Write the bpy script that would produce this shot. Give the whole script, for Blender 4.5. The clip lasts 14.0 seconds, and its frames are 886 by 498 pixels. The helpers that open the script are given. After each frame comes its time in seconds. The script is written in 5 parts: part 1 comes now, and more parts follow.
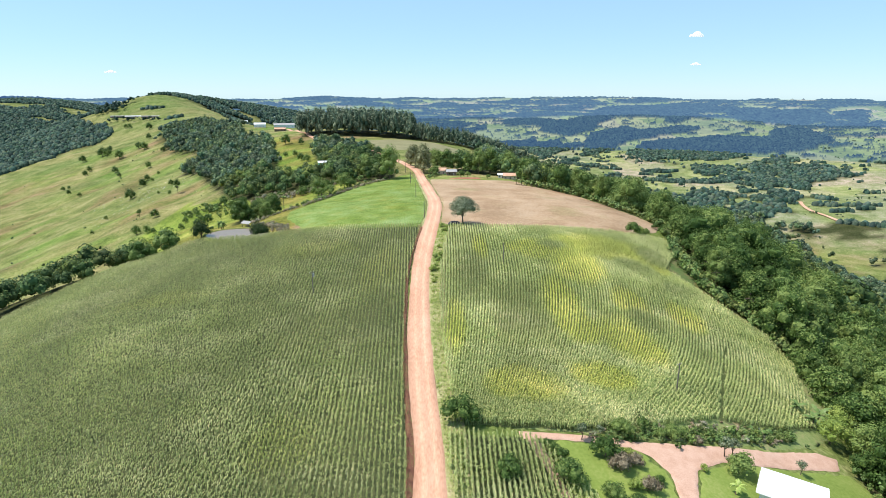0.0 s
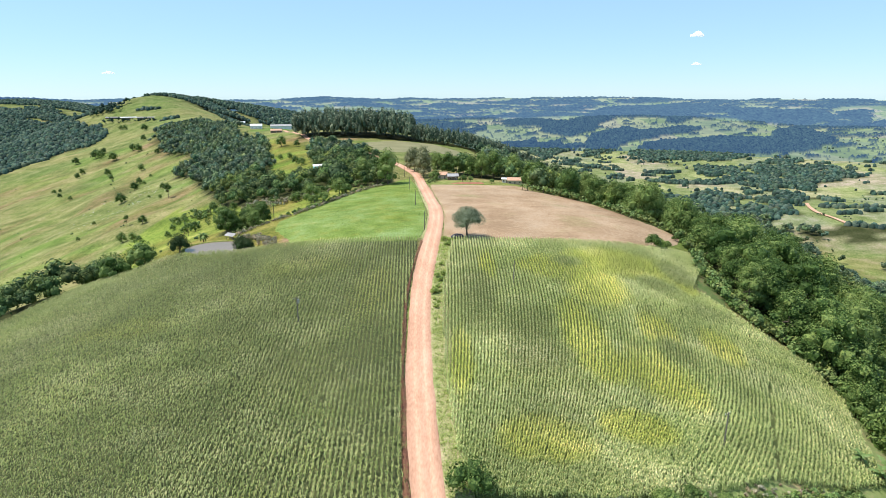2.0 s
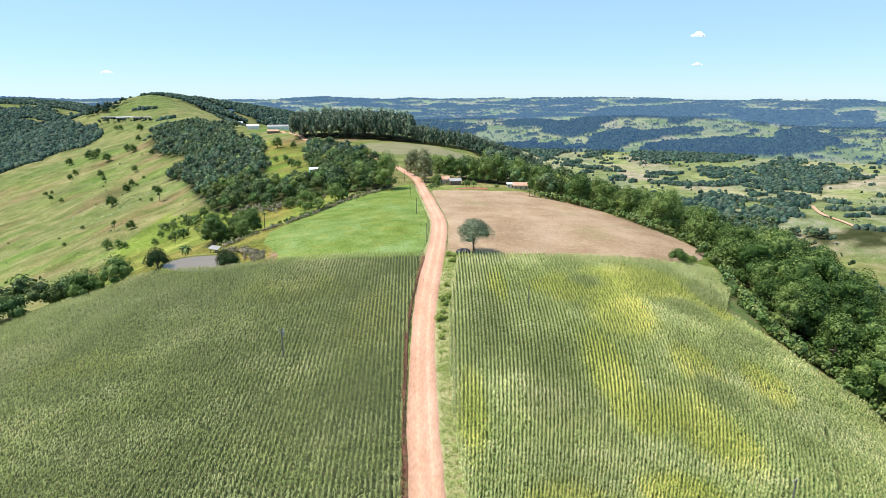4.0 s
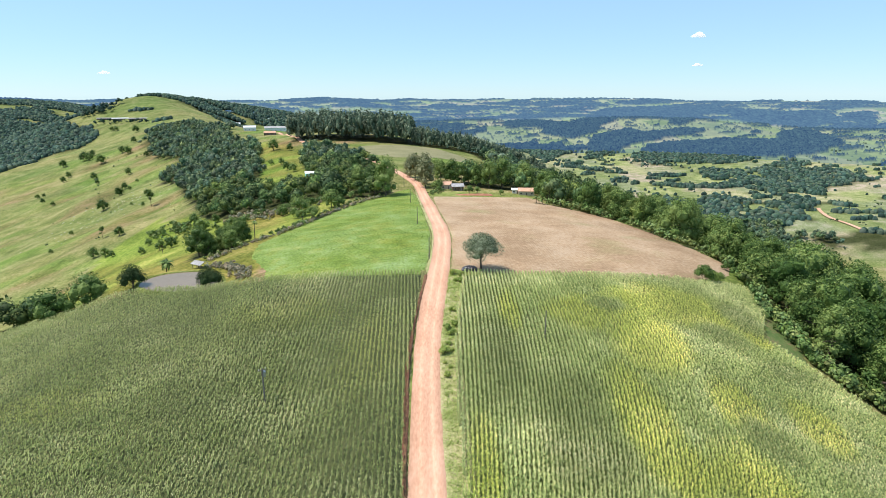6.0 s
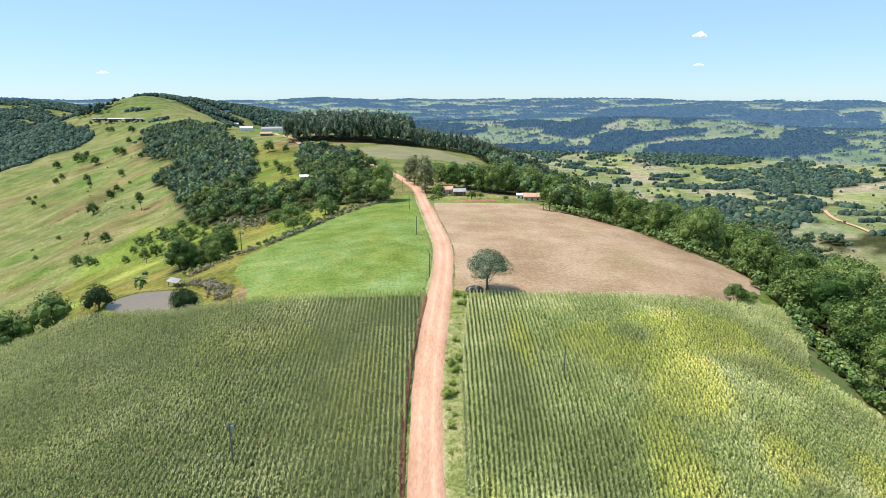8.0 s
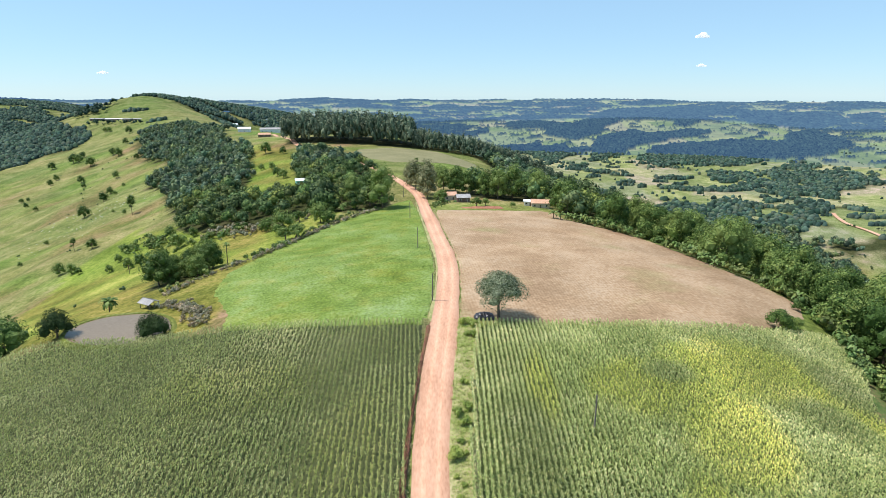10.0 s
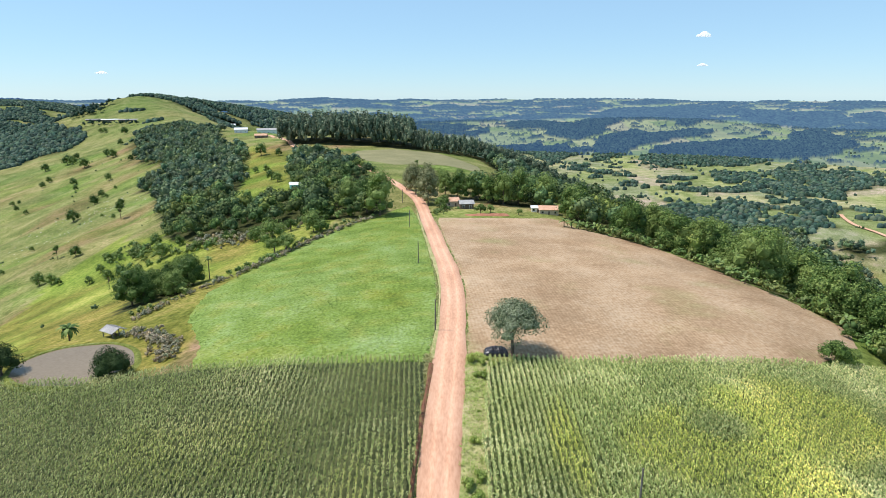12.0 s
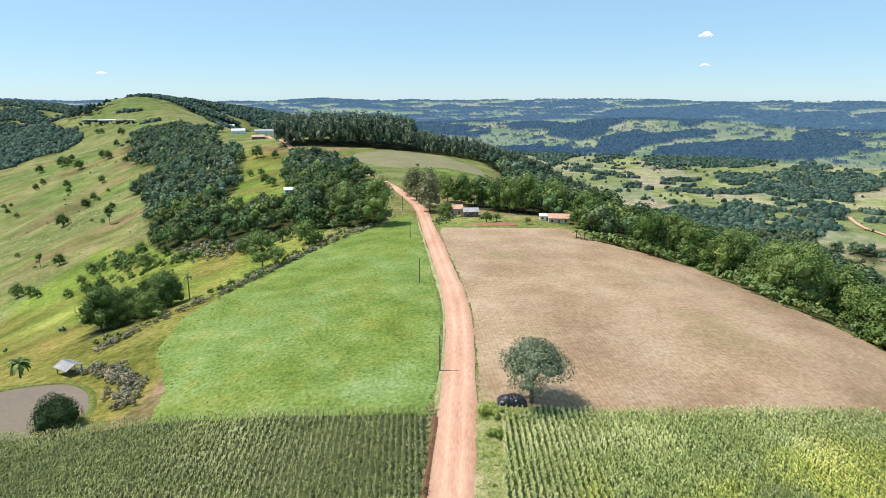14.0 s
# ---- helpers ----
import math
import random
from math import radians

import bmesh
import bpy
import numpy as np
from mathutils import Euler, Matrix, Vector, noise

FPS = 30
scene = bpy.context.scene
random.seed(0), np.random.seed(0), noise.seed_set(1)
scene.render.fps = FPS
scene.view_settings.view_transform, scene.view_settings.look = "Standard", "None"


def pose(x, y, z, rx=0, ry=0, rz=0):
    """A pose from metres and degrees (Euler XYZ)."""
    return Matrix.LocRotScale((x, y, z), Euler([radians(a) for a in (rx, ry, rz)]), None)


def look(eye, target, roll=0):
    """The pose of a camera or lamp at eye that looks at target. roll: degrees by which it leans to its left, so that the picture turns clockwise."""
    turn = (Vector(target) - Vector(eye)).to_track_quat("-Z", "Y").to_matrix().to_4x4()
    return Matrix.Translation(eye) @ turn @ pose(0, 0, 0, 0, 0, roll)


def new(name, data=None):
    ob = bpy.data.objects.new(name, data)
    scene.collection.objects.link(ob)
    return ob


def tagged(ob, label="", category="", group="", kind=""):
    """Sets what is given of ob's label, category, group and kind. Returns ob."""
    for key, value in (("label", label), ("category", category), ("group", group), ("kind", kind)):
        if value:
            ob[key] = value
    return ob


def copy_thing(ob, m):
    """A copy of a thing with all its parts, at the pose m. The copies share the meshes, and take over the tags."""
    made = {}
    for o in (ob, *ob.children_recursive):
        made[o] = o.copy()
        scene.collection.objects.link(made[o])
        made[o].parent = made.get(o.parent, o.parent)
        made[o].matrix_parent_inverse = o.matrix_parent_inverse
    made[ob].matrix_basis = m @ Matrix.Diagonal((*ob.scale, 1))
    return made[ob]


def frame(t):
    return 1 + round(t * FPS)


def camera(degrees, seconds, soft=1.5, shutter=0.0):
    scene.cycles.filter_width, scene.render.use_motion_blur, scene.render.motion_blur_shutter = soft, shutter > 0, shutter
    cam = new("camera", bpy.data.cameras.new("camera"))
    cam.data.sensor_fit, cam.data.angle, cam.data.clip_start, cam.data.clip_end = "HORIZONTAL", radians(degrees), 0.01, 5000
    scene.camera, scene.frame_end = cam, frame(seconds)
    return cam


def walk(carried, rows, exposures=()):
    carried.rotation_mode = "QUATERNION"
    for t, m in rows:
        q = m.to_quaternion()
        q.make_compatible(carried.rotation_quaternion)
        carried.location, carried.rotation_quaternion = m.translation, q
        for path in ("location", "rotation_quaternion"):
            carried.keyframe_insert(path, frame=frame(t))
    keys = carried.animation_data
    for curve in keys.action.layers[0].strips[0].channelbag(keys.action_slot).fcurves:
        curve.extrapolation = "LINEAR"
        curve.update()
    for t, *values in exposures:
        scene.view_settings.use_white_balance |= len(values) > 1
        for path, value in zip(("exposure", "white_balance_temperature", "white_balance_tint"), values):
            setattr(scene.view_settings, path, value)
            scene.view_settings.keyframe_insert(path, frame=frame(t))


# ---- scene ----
cam = camera(76.3, 14.0, soft=0.6)
PATH = [
    (0, (3.100, 2.360, 47.362), (3.105, 3.941, 46.925), -0.0),
    (0.5, (2.919, 7.465, 47.389), (2.923, 9.045, 46.952), 0.0),
    (1, (2.594, 12.508, 47.443), (2.598, 14.088, 47.006), -0.0),
    (1.5, (2.180, 17.473, 47.448), (2.186, 19.054, 47.012), -0.0),
    (2, (2.254, 22.917, 47.243), (2.260, 24.498, 46.807), -0.1),
    (2.5, (1.991, 27.933, 47.245), (1.998, 29.514, 46.810), -0.0),
    (3, (1.568, 32.820, 47.277), (1.575, 34.401, 46.841), -0.0),
    (5.5, (-0.384, 54.684, 47.597), (-0.374, 56.266, 47.161), -0.0),
    (6, (-0.573, 59.141, 47.631), (-0.563, 60.722, 47.197), 0.0),
    (6.5, (-0.469, 63.664, 47.596), (-0.460, 65.245, 47.162), 0.0),
    (7, (-0.681, 68.141, 47.533), (-0.671, 69.723, 47.099), 0.0),
    (7.5, (-0.733, 72.664, 47.517), (-0.724, 74.246, 47.084), -0.0),
    (8, (-0.964, 77.078, 47.562), (-0.954, 78.659, 47.128), 0.0),
    (8.5, (-1.296, 81.508, 47.524), (-1.287, 83.090, 47.091), -0.0),
    (11, (-2.142, 105.016, 47.153), (-2.135, 106.598, 46.721), 0.1),
    (11.5, (-2.405, 109.547, 47.104), (-2.399, 111.130, 46.673), 0.0),
    (12, (-2.644, 114.151, 47.142), (-2.637, 115.733, 46.709), -0.0),
    (12.5, (-2.805, 118.695, 47.120), (-2.799, 120.277, 46.688), 0.0),
    (13, (-3.025, 123.156, 47.155), (-3.018, 124.738, 46.723), 0.0),
    (13.5, (-3.224, 127.650, 47.186), (-3.219, 129.232, 46.754), -0.0),
    (14, (-3.480, 132.090, 47.270), (-3.475, 133.671, 46.838), -0.0),
]
walk(cam, [(t, look(eye, target, roll)) for t, eye, target, roll in PATH], [(0, 0.32), (7, 0.27), (14, 0.15)])

# ---------------- light ----------------
ELEV = radians(62)
world = bpy.data.worlds.new("sky")
scene.world = world
world.use_nodes = True
wt = world.node_tree
sky = wt.nodes.new("ShaderNodeTexSky")
sky.sky_type, sky.sun_disc, sky.sun_elevation, sky.sun_rotation = "NISHITA", False, ELEV, radians(-84)
sky.altitude, sky.air_density, sky.dust_density, sky.ozone_density = 600, 1.0, 0.0, 3.0
tint = wt.nodes.new("ShaderNodeMix")
tint.data_type, tint.blend_type = "RGBA", "MULTIPLY"
tint.inputs["Factor"].default_value, tint.inputs["B"].default_value = 1, (0.82, 0.97, 1.15, 1)
wt.links.new(sky.outputs[0], tint.inputs["A"])
pale = wt.nodes.new("ShaderNodeMix")
pale.data_type = "RGBA"
pale.inputs["Factor"].default_value, pale.inputs["B"].default_value = 0.5, (4.3, 6.8, 8.6, 1)
wt.links.new(tint.outputs["Result"], pale.inputs["A"])
wt.links.new(pale.outputs["Result"], wt.nodes["Background"].inputs[0])
wt.nodes["Background"].inputs[1].default_value = 0.107
sun = new("sun", bpy.data.lights.new("sun", "SUN"))
sun.data.energy, sun.data.angle, sun.data.color = 4.9, radians(0.53), (1.0, 0.95, 0.9)
sun.matrix_world = look((-math.cos(ELEV), 0.1 * math.cos(ELEV), math.sin(ELEV)), (0, 0, 0))

# ---------------- small tools ----------------
RNG = np.random.default_rng(7)


def build(name, co, faces, material, smooth=False, tone=None):
    """A mesh from arrays of corners and of equal-sided faces."""
    co, faces = np.asarray(co, np.float32), np.asarray(faces, np.int32)
    me = bpy.data.meshes.new(name)
    n, k = faces.shape
    me.vertices.add(len(co))
    me.vertices.foreach_set("co", co.ravel())
    me.loops.add(n * k)
    me.loops.foreach_set("vertex_index", faces.ravel())
    me.polygons.add(n)
    me.polygons.foreach_set("loop_start", np.arange(0, n * k, k, dtype=np.int32))
    me.polygons.foreach_set("use_smooth", np.full(n, smooth))
    if tone is not None:
        tone = np.asarray(tone, np.float32)
        if tone.ndim == 1:
            tone = np.c_[tone, tone, tone, np.ones(len(tone))]
        a = me.attributes.new("tone", "FLOAT_COLOR", "POINT")
        a.data.foreach_set("color", tone.astype(np.float32).ravel())
    me.update(calc_edges=True)
    me.validate()
    if material:
        me.materials.append(material)
    return me


def part(name, bm, material, parent, label=""):
    """Links a bmesh, or a mesh, as one object under a thing or a part."""
    me = bm
    if isinstance(bm, bmesh.types.BMesh):
        me = bpy.data.meshes.new(name)
        bm.to_mesh(me)
        bm.free()
        me.materials.append(material)
    ob = new(name, me)
    ob.parent = parent
    if label:
        ob["label"] = label
    return ob


def empty(name, x, y, z, turn=0.0, scale=1.0):
    ob = new(name)
    ob.empty_display_size = 0.2
    ob.matrix_basis = pose(x, y, z, 0, 0, turn) @ Matrix.Scale(scale, 4)
    return ob


def box(bm, x0, y0, z0, x1, y1, z1):
    r = bmesh.ops.create_cube(bm, size=1)["verts"]
    for v in r:
        v.co = Vector(((x0 + x1) / 2 + v.co.x * (x1 - x0), (y0 + y1) / 2 + v.co.y * (y1 - y0), (z0 + z1) / 2 + v.co.z * (z1 - z0)))
    return r


def tube(bm, a, b, r0, r1, sides=8):
    a, b = Vector(a), Vector(b)
    m = Matrix.Translation((a + b) / 2) @ (b - a).to_track_quat("Z", "Y").to_matrix().to_4x4()
    bmesh.ops.create_cone(bm, cap_ends=True, segments=sides, radius1=r0, radius2=r1, depth=(b - a).length, matrix=m)


def hash2(i, j, s):
    v = np.sin(i * 127.1 + j * 311.7 + s * 74.7) * 43758.5453
    return v - np.floor(v)


def vnoise(x, y, s=0):
    i, j = np.floor(x), np.floor(y)
    u, v = x - i, y - j
    u, v = u * u * (3 - 2 * u), v * v * (3 - 2 * v)
    a, b, c, d = hash2(i, j, s), hash2(i + 1, j, s), hash2(i, j + 1, s), hash2(i + 1, j + 1, s)
    return a + (b - a) * u + (c - a) * v + (a - b - c + d) * u * v


def fbm(x, y, s=0, octaves=4):
    t, w, n = 0, 0.5, 0
    for k in range(octaves):
        t, n = t + w * vnoise(x * 2 ** k, y * 2 ** k, s + k), n + w
        w *= 0.5
    return t / n


def inside(x, y, poly):
    hit = np.zeros(np.shape(x), bool)
    for (ax, ay), (bx, by) in zip(poly, poly[1:] + poly[:1]):
        with np.errstate(divide="ignore", invalid="ignore"):
            hit ^= ((ay > y) != (by > y)) & (x < (bx - ax) * (y - ay) / (by - ay) + ax)
    return hit


# ---------------- lie of the land ----------------
# spine of the long ridge that carries the road: x, y, z, left drop, left width, right drop, right width
SPINE = [
    (10, -400, -70, 8, 120, 8, 90), (6, 40, -28, 8, 120, 8, 90), (4, 120, -18.5, 7, 125, 8, 86),
    (0, 190, -9, 7, 125, 7, 87), (0, 250, -2.2, 7, 115, 5, 101), (0, 300, -1, 7, 105, 4, 120),
    (0, 370, -4, 8, 100, 6, 122), (-8, 480, -8, 8, 100, 7, 112), (-60, 640, -8, 8, 110, 12, 120),
    (-110, 850, -8, 8, 130, 20, 200), (-170, 1000, -4, 8, 130, 20, 200), (-380, 1260, -18, 10, 120, 20, 200),
]
SPURS = [  # crest of each: x, y, z
    [(-380, 1260, -18), (-560, 1480, -8), (-760, 1800, 0), (-1010, 2060, 40), (-960, 2350, 44), (-760, 2460, 8), (-520, 2480, -30)],
    [(-600, 1500, -30), (-820, 1540, -70), (-960, 1470, -108), (-1120, 1240, -160), (-1200, 900, -205)],
    [(-600, 1500, -30), (-540, 1120, -95), (-440, 860, -120), (-410, 720, -136), (-430, 560, -165), (-480, 380, -190)],
]


def spine(P, rows):
    P, rows = np.asarray(P, float), np.asarray(rows, float)
    best, val, side = np.full(len(P), 1e18), np.zeros((len(P), rows.shape[1] - 2)), np.zeros(len(P))
    for a, b in zip(rows[:-1], rows[1:]):
        d = b[:2] - a[:2]
        t = np.clip(((P - a[:2]) @ d) / (d @ d), 0, 1)
        q = P - (a[:2] + t[:, None] * d)
        r = np.hypot(*q.T)
        m = r < best
        best[m], val[m], side[m] = r[m], (a[2:] + t[:, None] * (b[2:] - a[2:]))[m], (d[0] * q[:, 1] - d[1] * q[:, 0])[m]
    return best, val, side


def soft(v,q): return q*np.logaddexp(0,v/q)


def height(x,y):
    x=np.atleast_1d(np.asarray(x,float)).ravel(); y=np.atleast_1d(np.asarray(y,float)).ravel()
    P=np.c_[x,y]
    parts=[]
    main=0
    for ox,oy in ((0,0),(9,0),(-9,0),(0,9),(0,-9),(0,18),(0,-18)):
        d,v,s=spine(P+(ox,oy),SPINE)
        left=s>0
        a=np.where(left,v[:,1],v[:,3]); w=np.where(left,v[:,2],v[:,4]); k=np.where(left,.36,.47)
        main=main+(v[:,0]-a*np.minimum(d/w,1)**2-k*soft(d-w,18))/7
    parts.append(main)
    for n,(rows,k,w) in enumerate(zip(SPURS,(.38,.42,.2),(50,10,15))):
        d,v,s=spine(P,rows)
        parts.append(v[:,0]-k*soft(d-w,40))
    g=lambda cx,cy,rx,ry,z: z*np.exp(-((x-cx)/rx)**2-((y-cy)/ry)**2)
    R=np.hypot(x,y)
    base=-212+g(-1900,2650,600,600,132)+g(1500,3300,700,350,26)+g(500,3000,400,300,14)
    base=base+8*np.sin(x/310+1.3)*np.sin(y/270+.4)+5*np.sin(x/130+y/170)
    base=base+soft(R-1700,200)*.0705+np.clip((R-2300)/1500,0,1)*(30*(fbm(x/700,y/330,131)-.5)+16*(fbm(x/240,y/110,135)-.5))
    parts.append(base)
    k=9.0
    flat=np.exp(-(((x+97)/30)**2+((y-273)/20)**2)**2)
    m=np.max(parts,axis=0)
    crown=g(-1000,2110,280,150,17)
    z=crown+m+k*np.log(sum(np.exp((p-m)/k) for p in parts))
    west=np.clip((-x-170)/120,0,1)*np.clip((y-330)/100,0,1)*np.clip((1700-R)/300,0,1)
    fold=np.sin((x*.8+y*.35)/19+2*np.sin(y/83+x/140))*np.sin(x/61-y/97)+.5*np.sin((x*.6-y*.5)/11+1.5*np.sin(x/47))
    z=z+1.9*west*fold
    return z*(1-flat)-8.5*flat


def hz(x, y):
    return float(height(x, y)[0])


# ---------------- materials ----------------
def material(name, colours, scale=1.0, rough=0.85, bump=0.3, fine=8.0, tone=False, island=0.0, each=0.0, metal=0.0, stretch=(1, 1, 1), spec=0.3, bump_dist=0.05, thin=0.0, spread=0.18, rows=None, speck=None):
    """Broad and fine noise between the colours given; optional tint by attribute, island and object."""
    m = bpy.data.materials.new(name)
    m.use_nodes = True
    t = m.node_tree
    n, l = t.nodes, t.links
    p = n["Principled BSDF"]
    geo = n.new("ShaderNodeNewGeometry")
    mp = n.new("ShaderNodeMapping")
    mp.inputs["Scale"].default_value = stretch
    l.new(geo.outputs["Position"], mp.inputs[0])
    n1, n2 = n.new("ShaderNodeTexNoise"), n.new("ShaderNodeTexNoise")
    for k, s, d in ((n1, scale, 4), (n2, scale * fine, 5)):
        l.new(mp.outputs[0], k.inputs["Vector"])
        k.inputs["Scale"].default_value, k.inputs["Detail"].default_value = s, d
    mix = n.new("ShaderNodeMath")
    mix.operation = "MULTIPLY_ADD"
    l.new(n2.outputs[0], mix.inputs[0])
    mix.inputs[1].default_value = 0.5
    half = n.new("ShaderNodeMath")
    half.operation = "MULTIPLY"
    l.new(n1.outputs[0], half.inputs[0])
    half.inputs[1].default_value = 0.5
    l.new(half.outputs[0], mix.inputs[2])
    fac = mix.outputs[0]
    if rows:
        wave = n.new("ShaderNodeTexWave")
        turn = n.new("ShaderNodeMapping")
        turn.inputs["Rotation"].default_value = (0, 0, radians(rows[0]))
        l.new(geo.outputs["Position"], turn.inputs[0])
        l.new(turn.outputs[0], wave.inputs["Vector"])
        wave.inputs["Scale"].default_value = 0.314 / rows[1]
        wave.inputs["Distortion"].default_value, wave.inputs["Detail"].default_value, wave.inputs["Detail Scale"].default_value = 1.5, 3, 1.5
        ra = n.new("ShaderNodeMath")
        ra.operation = "MULTIPLY_ADD"
        l.new(wave.outputs["Fac"], ra.inputs[0])
        ra.inputs[1].default_value = rows[2]
        l.new(fac, ra.inputs[2])
        rb = n.new("ShaderNodeMath")
        rb.operation = "SUBTRACT"
        l.new(ra.outputs[0], rb.inputs[0])
        rb.inputs[1].default_value = rows[2] / 2
        fac = rb.outputs[0]
    for src, amount in (("Random Per Island", island), ("obj", each)):
        if amount:
            s = geo.outputs[src] if src != "obj" else n.new("ShaderNodeObjectInfo").outputs["Random"]
            a = n.new("ShaderNodeMath")
            a.operation = "MULTIPLY_ADD"
            l.new(s, a.inputs[0])
            a.inputs[1].default_value = amount
            b = n.new("ShaderNodeMath")
            b.operation = "ADD"
            b.inputs[1].default_value = -amount / 2
            l.new(fac, b.inputs[0])
            l.new(b.outputs[0], a.inputs[2])
            fac = a.outputs[0]
    ramp = n.new("ShaderNodeValToRGB")
    e = ramp.color_ramp.elements
    k = len(colours)
    e[0].position, e[0].color = 0.5 - spread, (*colours[0], 1)
    e[1].position, e[1].color = 0.5 + spread, (*colours[-1], 1)
    for q in range(1, k - 1):
        e.new(0.5 - spread + 2 * spread * q / (k - 1)).color = (*colours[q], 1)
    l.new(fac, ramp.inputs[0])
    out = ramp.outputs[0]
    if tone:
        at = n.new("ShaderNodeAttribute")
        at.attribute_name = "tone"
        mul = n.new("ShaderNodeMix")
        mul.data_type, mul.blend_type = "RGBA", "MULTIPLY"
        mul.inputs["Factor"].default_value = 1
        l.new(out, mul.inputs["A"])
        l.new(at.outputs["Color"], mul.inputs["B"])
        out = mul.outputs["Result"]
    if speck:
        n3 = n.new("ShaderNodeTexNoise")
        n3.inputs["Scale"].default_value, n3.inputs["Detail"].default_value, n3.inputs["Roughness"].default_value = speck[0], 3, 0.7
        l.new(geo.outputs["Position"], n3.inputs["Vector"])
        rng3 = n.new("ShaderNodeMapRange")
        rng3.inputs["From Min"].default_value, rng3.inputs["From Max"].default_value = 0.3, 0.7
        rng3.inputs["To Min"].default_value, rng3.inputs["To Max"].default_value = 1 - speck[1], 1 + speck[1]
        l.new(n3.outputs[0], rng3.inputs["Value"])
        sp = n.new("ShaderNodeVectorMath")
        sp.operation = "SCALE"
        l.new(out, sp.inputs[0])
        l.new(rng3.outputs[0], sp.inputs["Scale"])
        out = sp.outputs[0]
    l.new(out, p.inputs["Base Color"])
    p.inputs["Roughness"].default_value, p.inputs["Metallic"].default_value = rough, metal
    p.inputs["Specular IOR Level"].default_value = spec
    if bump:
        b = n.new("ShaderNodeBump")
        b.inputs["Strength"].default_value, b.inputs["Distance"].default_value = bump, bump_dist
        l.new(n2.outputs[0], b.inputs["Height"])
        l.new(b.outputs[0], p.inputs["Normal"])
    if thin:
        tr = n.new("ShaderNodeBsdfTranslucent")
        l.new(out, tr.inputs[0])
        ms = n.new("ShaderNodeMixShader")
        ms.inputs[0].default_value = thin
        l.new(p.outputs[0], ms.inputs[1])
        l.new(tr.outputs[0], ms.inputs[2])
        l.new(ms.outputs[0], n["Material Output"].inputs[0])
    return m


M = {}
M["land"] = material("pasture_and_woodland_soil", [(0.105, 0.12, 0.034), (0.158, 0.172, 0.053), (0.218, 0.215, 0.08), (0.295, 0.252, 0.125)], 0.05, 0.95, 1.0, 9, spread=0.13, tone=True, bump_dist=0.6, speck=(0.9, 0.3), spec=0.1)
M["road"] = material("red_earth", [(0.45, 0.235, 0.145), (0.56, 0.315, 0.205), (0.63, 0.38, 0.26)], 0.25, 0.95, 0.3, 12, stretch=(1, 0.25, 1), tone=True, spread=0.14)
M["bank"] = material("dark_red_bank", [(0.11, 0.045, 0.028), (0.19, 0.08, 0.048), (0.17, 0.14, 0.05)], 0.7, 0.95, 1.0, 5, bump_dist=0.3, spread=0.12)
M["meadow"] = material("meadow_grass", [(0.115, 0.15, 0.026), (0.178, 0.22, 0.042), (0.255, 0.29, 0.095)], 0.12, 0.9, 1.0, 11, tone=True, bump_dist=0.5, spread=0.16, speck=(1.6, 0.28), spec=0.15)
M["stubble"] = material("stubble", [(0.27, 0.172, 0.1), (0.365, 0.25, 0.153), (0.46, 0.34, 0.23)], 0.06, 0.95, 0.7, 18, tone=True, bump_dist=0.12, spread=0.15, rows=(-4, 0.8, 0.05), speck=(2.2, 0.13), spec=0.1)
# Soil colour darkened to stand for the shade between maize rows.
M["shaded_cornsoil"] = material("shaded_field_soil", [(0.045, 0.058, 0.02), (0.07, 0.08, 0.028), (0.1, 0.105, 0.042)], 0.3, 0.95, 0.4, 8)
M["corn"] = material("maize_leaf", [(0.135, 0.195, 0.06), (0.215, 0.295, 0.098), (0.325, 0.395, 0.165)], 0.04, 0.48, 0, 30, tone=True, island=0.28, spec=0.4, thin=0.25)
M["leaf"] = material("broad_leaf", [(0.05, 0.096, 0.02), (0.105, 0.172, 0.038), (0.21, 0.275, 0.075)], 0.25, 0.6, 0, 6, island=0.5, each=0.55, spec=0.18, thin=0.18)
M["lightleaf"] = material("pale_leaf", [(0.17, 0.24, 0.045), (0.26, 0.33, 0.065), (0.38, 0.42, 0.1)], 0.3, 0.5, 0, 6, island=0.4, each=0.3, thin=0.15)
M["greyleaf"] = material("silvery_leaf", [(0.05, 0.082, 0.03), (0.11, 0.145, 0.062), (0.27, 0.3, 0.18)], 0.4, 0.45, 0, 6, island=0.6, each=0.2, spec=0.4, thin=0.1)
M["feather"] = material("feathery_leaf", [(0.11, 0.125, 0.05), (0.185, 0.195, 0.085), (0.28, 0.275, 0.135)], 0.3, 0.6, 0, 6, island=0.5, each=0.2, thin=0.2)
# Blue raised in the woodland greens to carry distance haze.
M["wood"] = material("woodland_leaf", [(0.05, 0.092, 0.046), (0.098, 0.158, 0.078), (0.19, 0.245, 0.122)], 0.08, 0.7, 0, 9, tone=True, island=0.5, spec=0.15, thin=0.18)
# Bluer copy of the woodland leaf: haze painted into the far crowns.
M["hazy_farwood"] = material("hazy_far_woodland_leaf", [(0.022, 0.045, 0.036), (0.04, 0.074, 0.058), (0.085, 0.125, 0.088)], 0.06, 0.85, 0, 8, tone=True, island=0.55, spec=0.08)
M["darkleaf"] = material("dark_glossy_leaf", [(0.02, 0.038, 0.012), (0.032, 0.056, 0.017), (0.055, 0.085, 0.025)], 0.4, 0.7, 0, 6, island=0.2, spec=0.12)
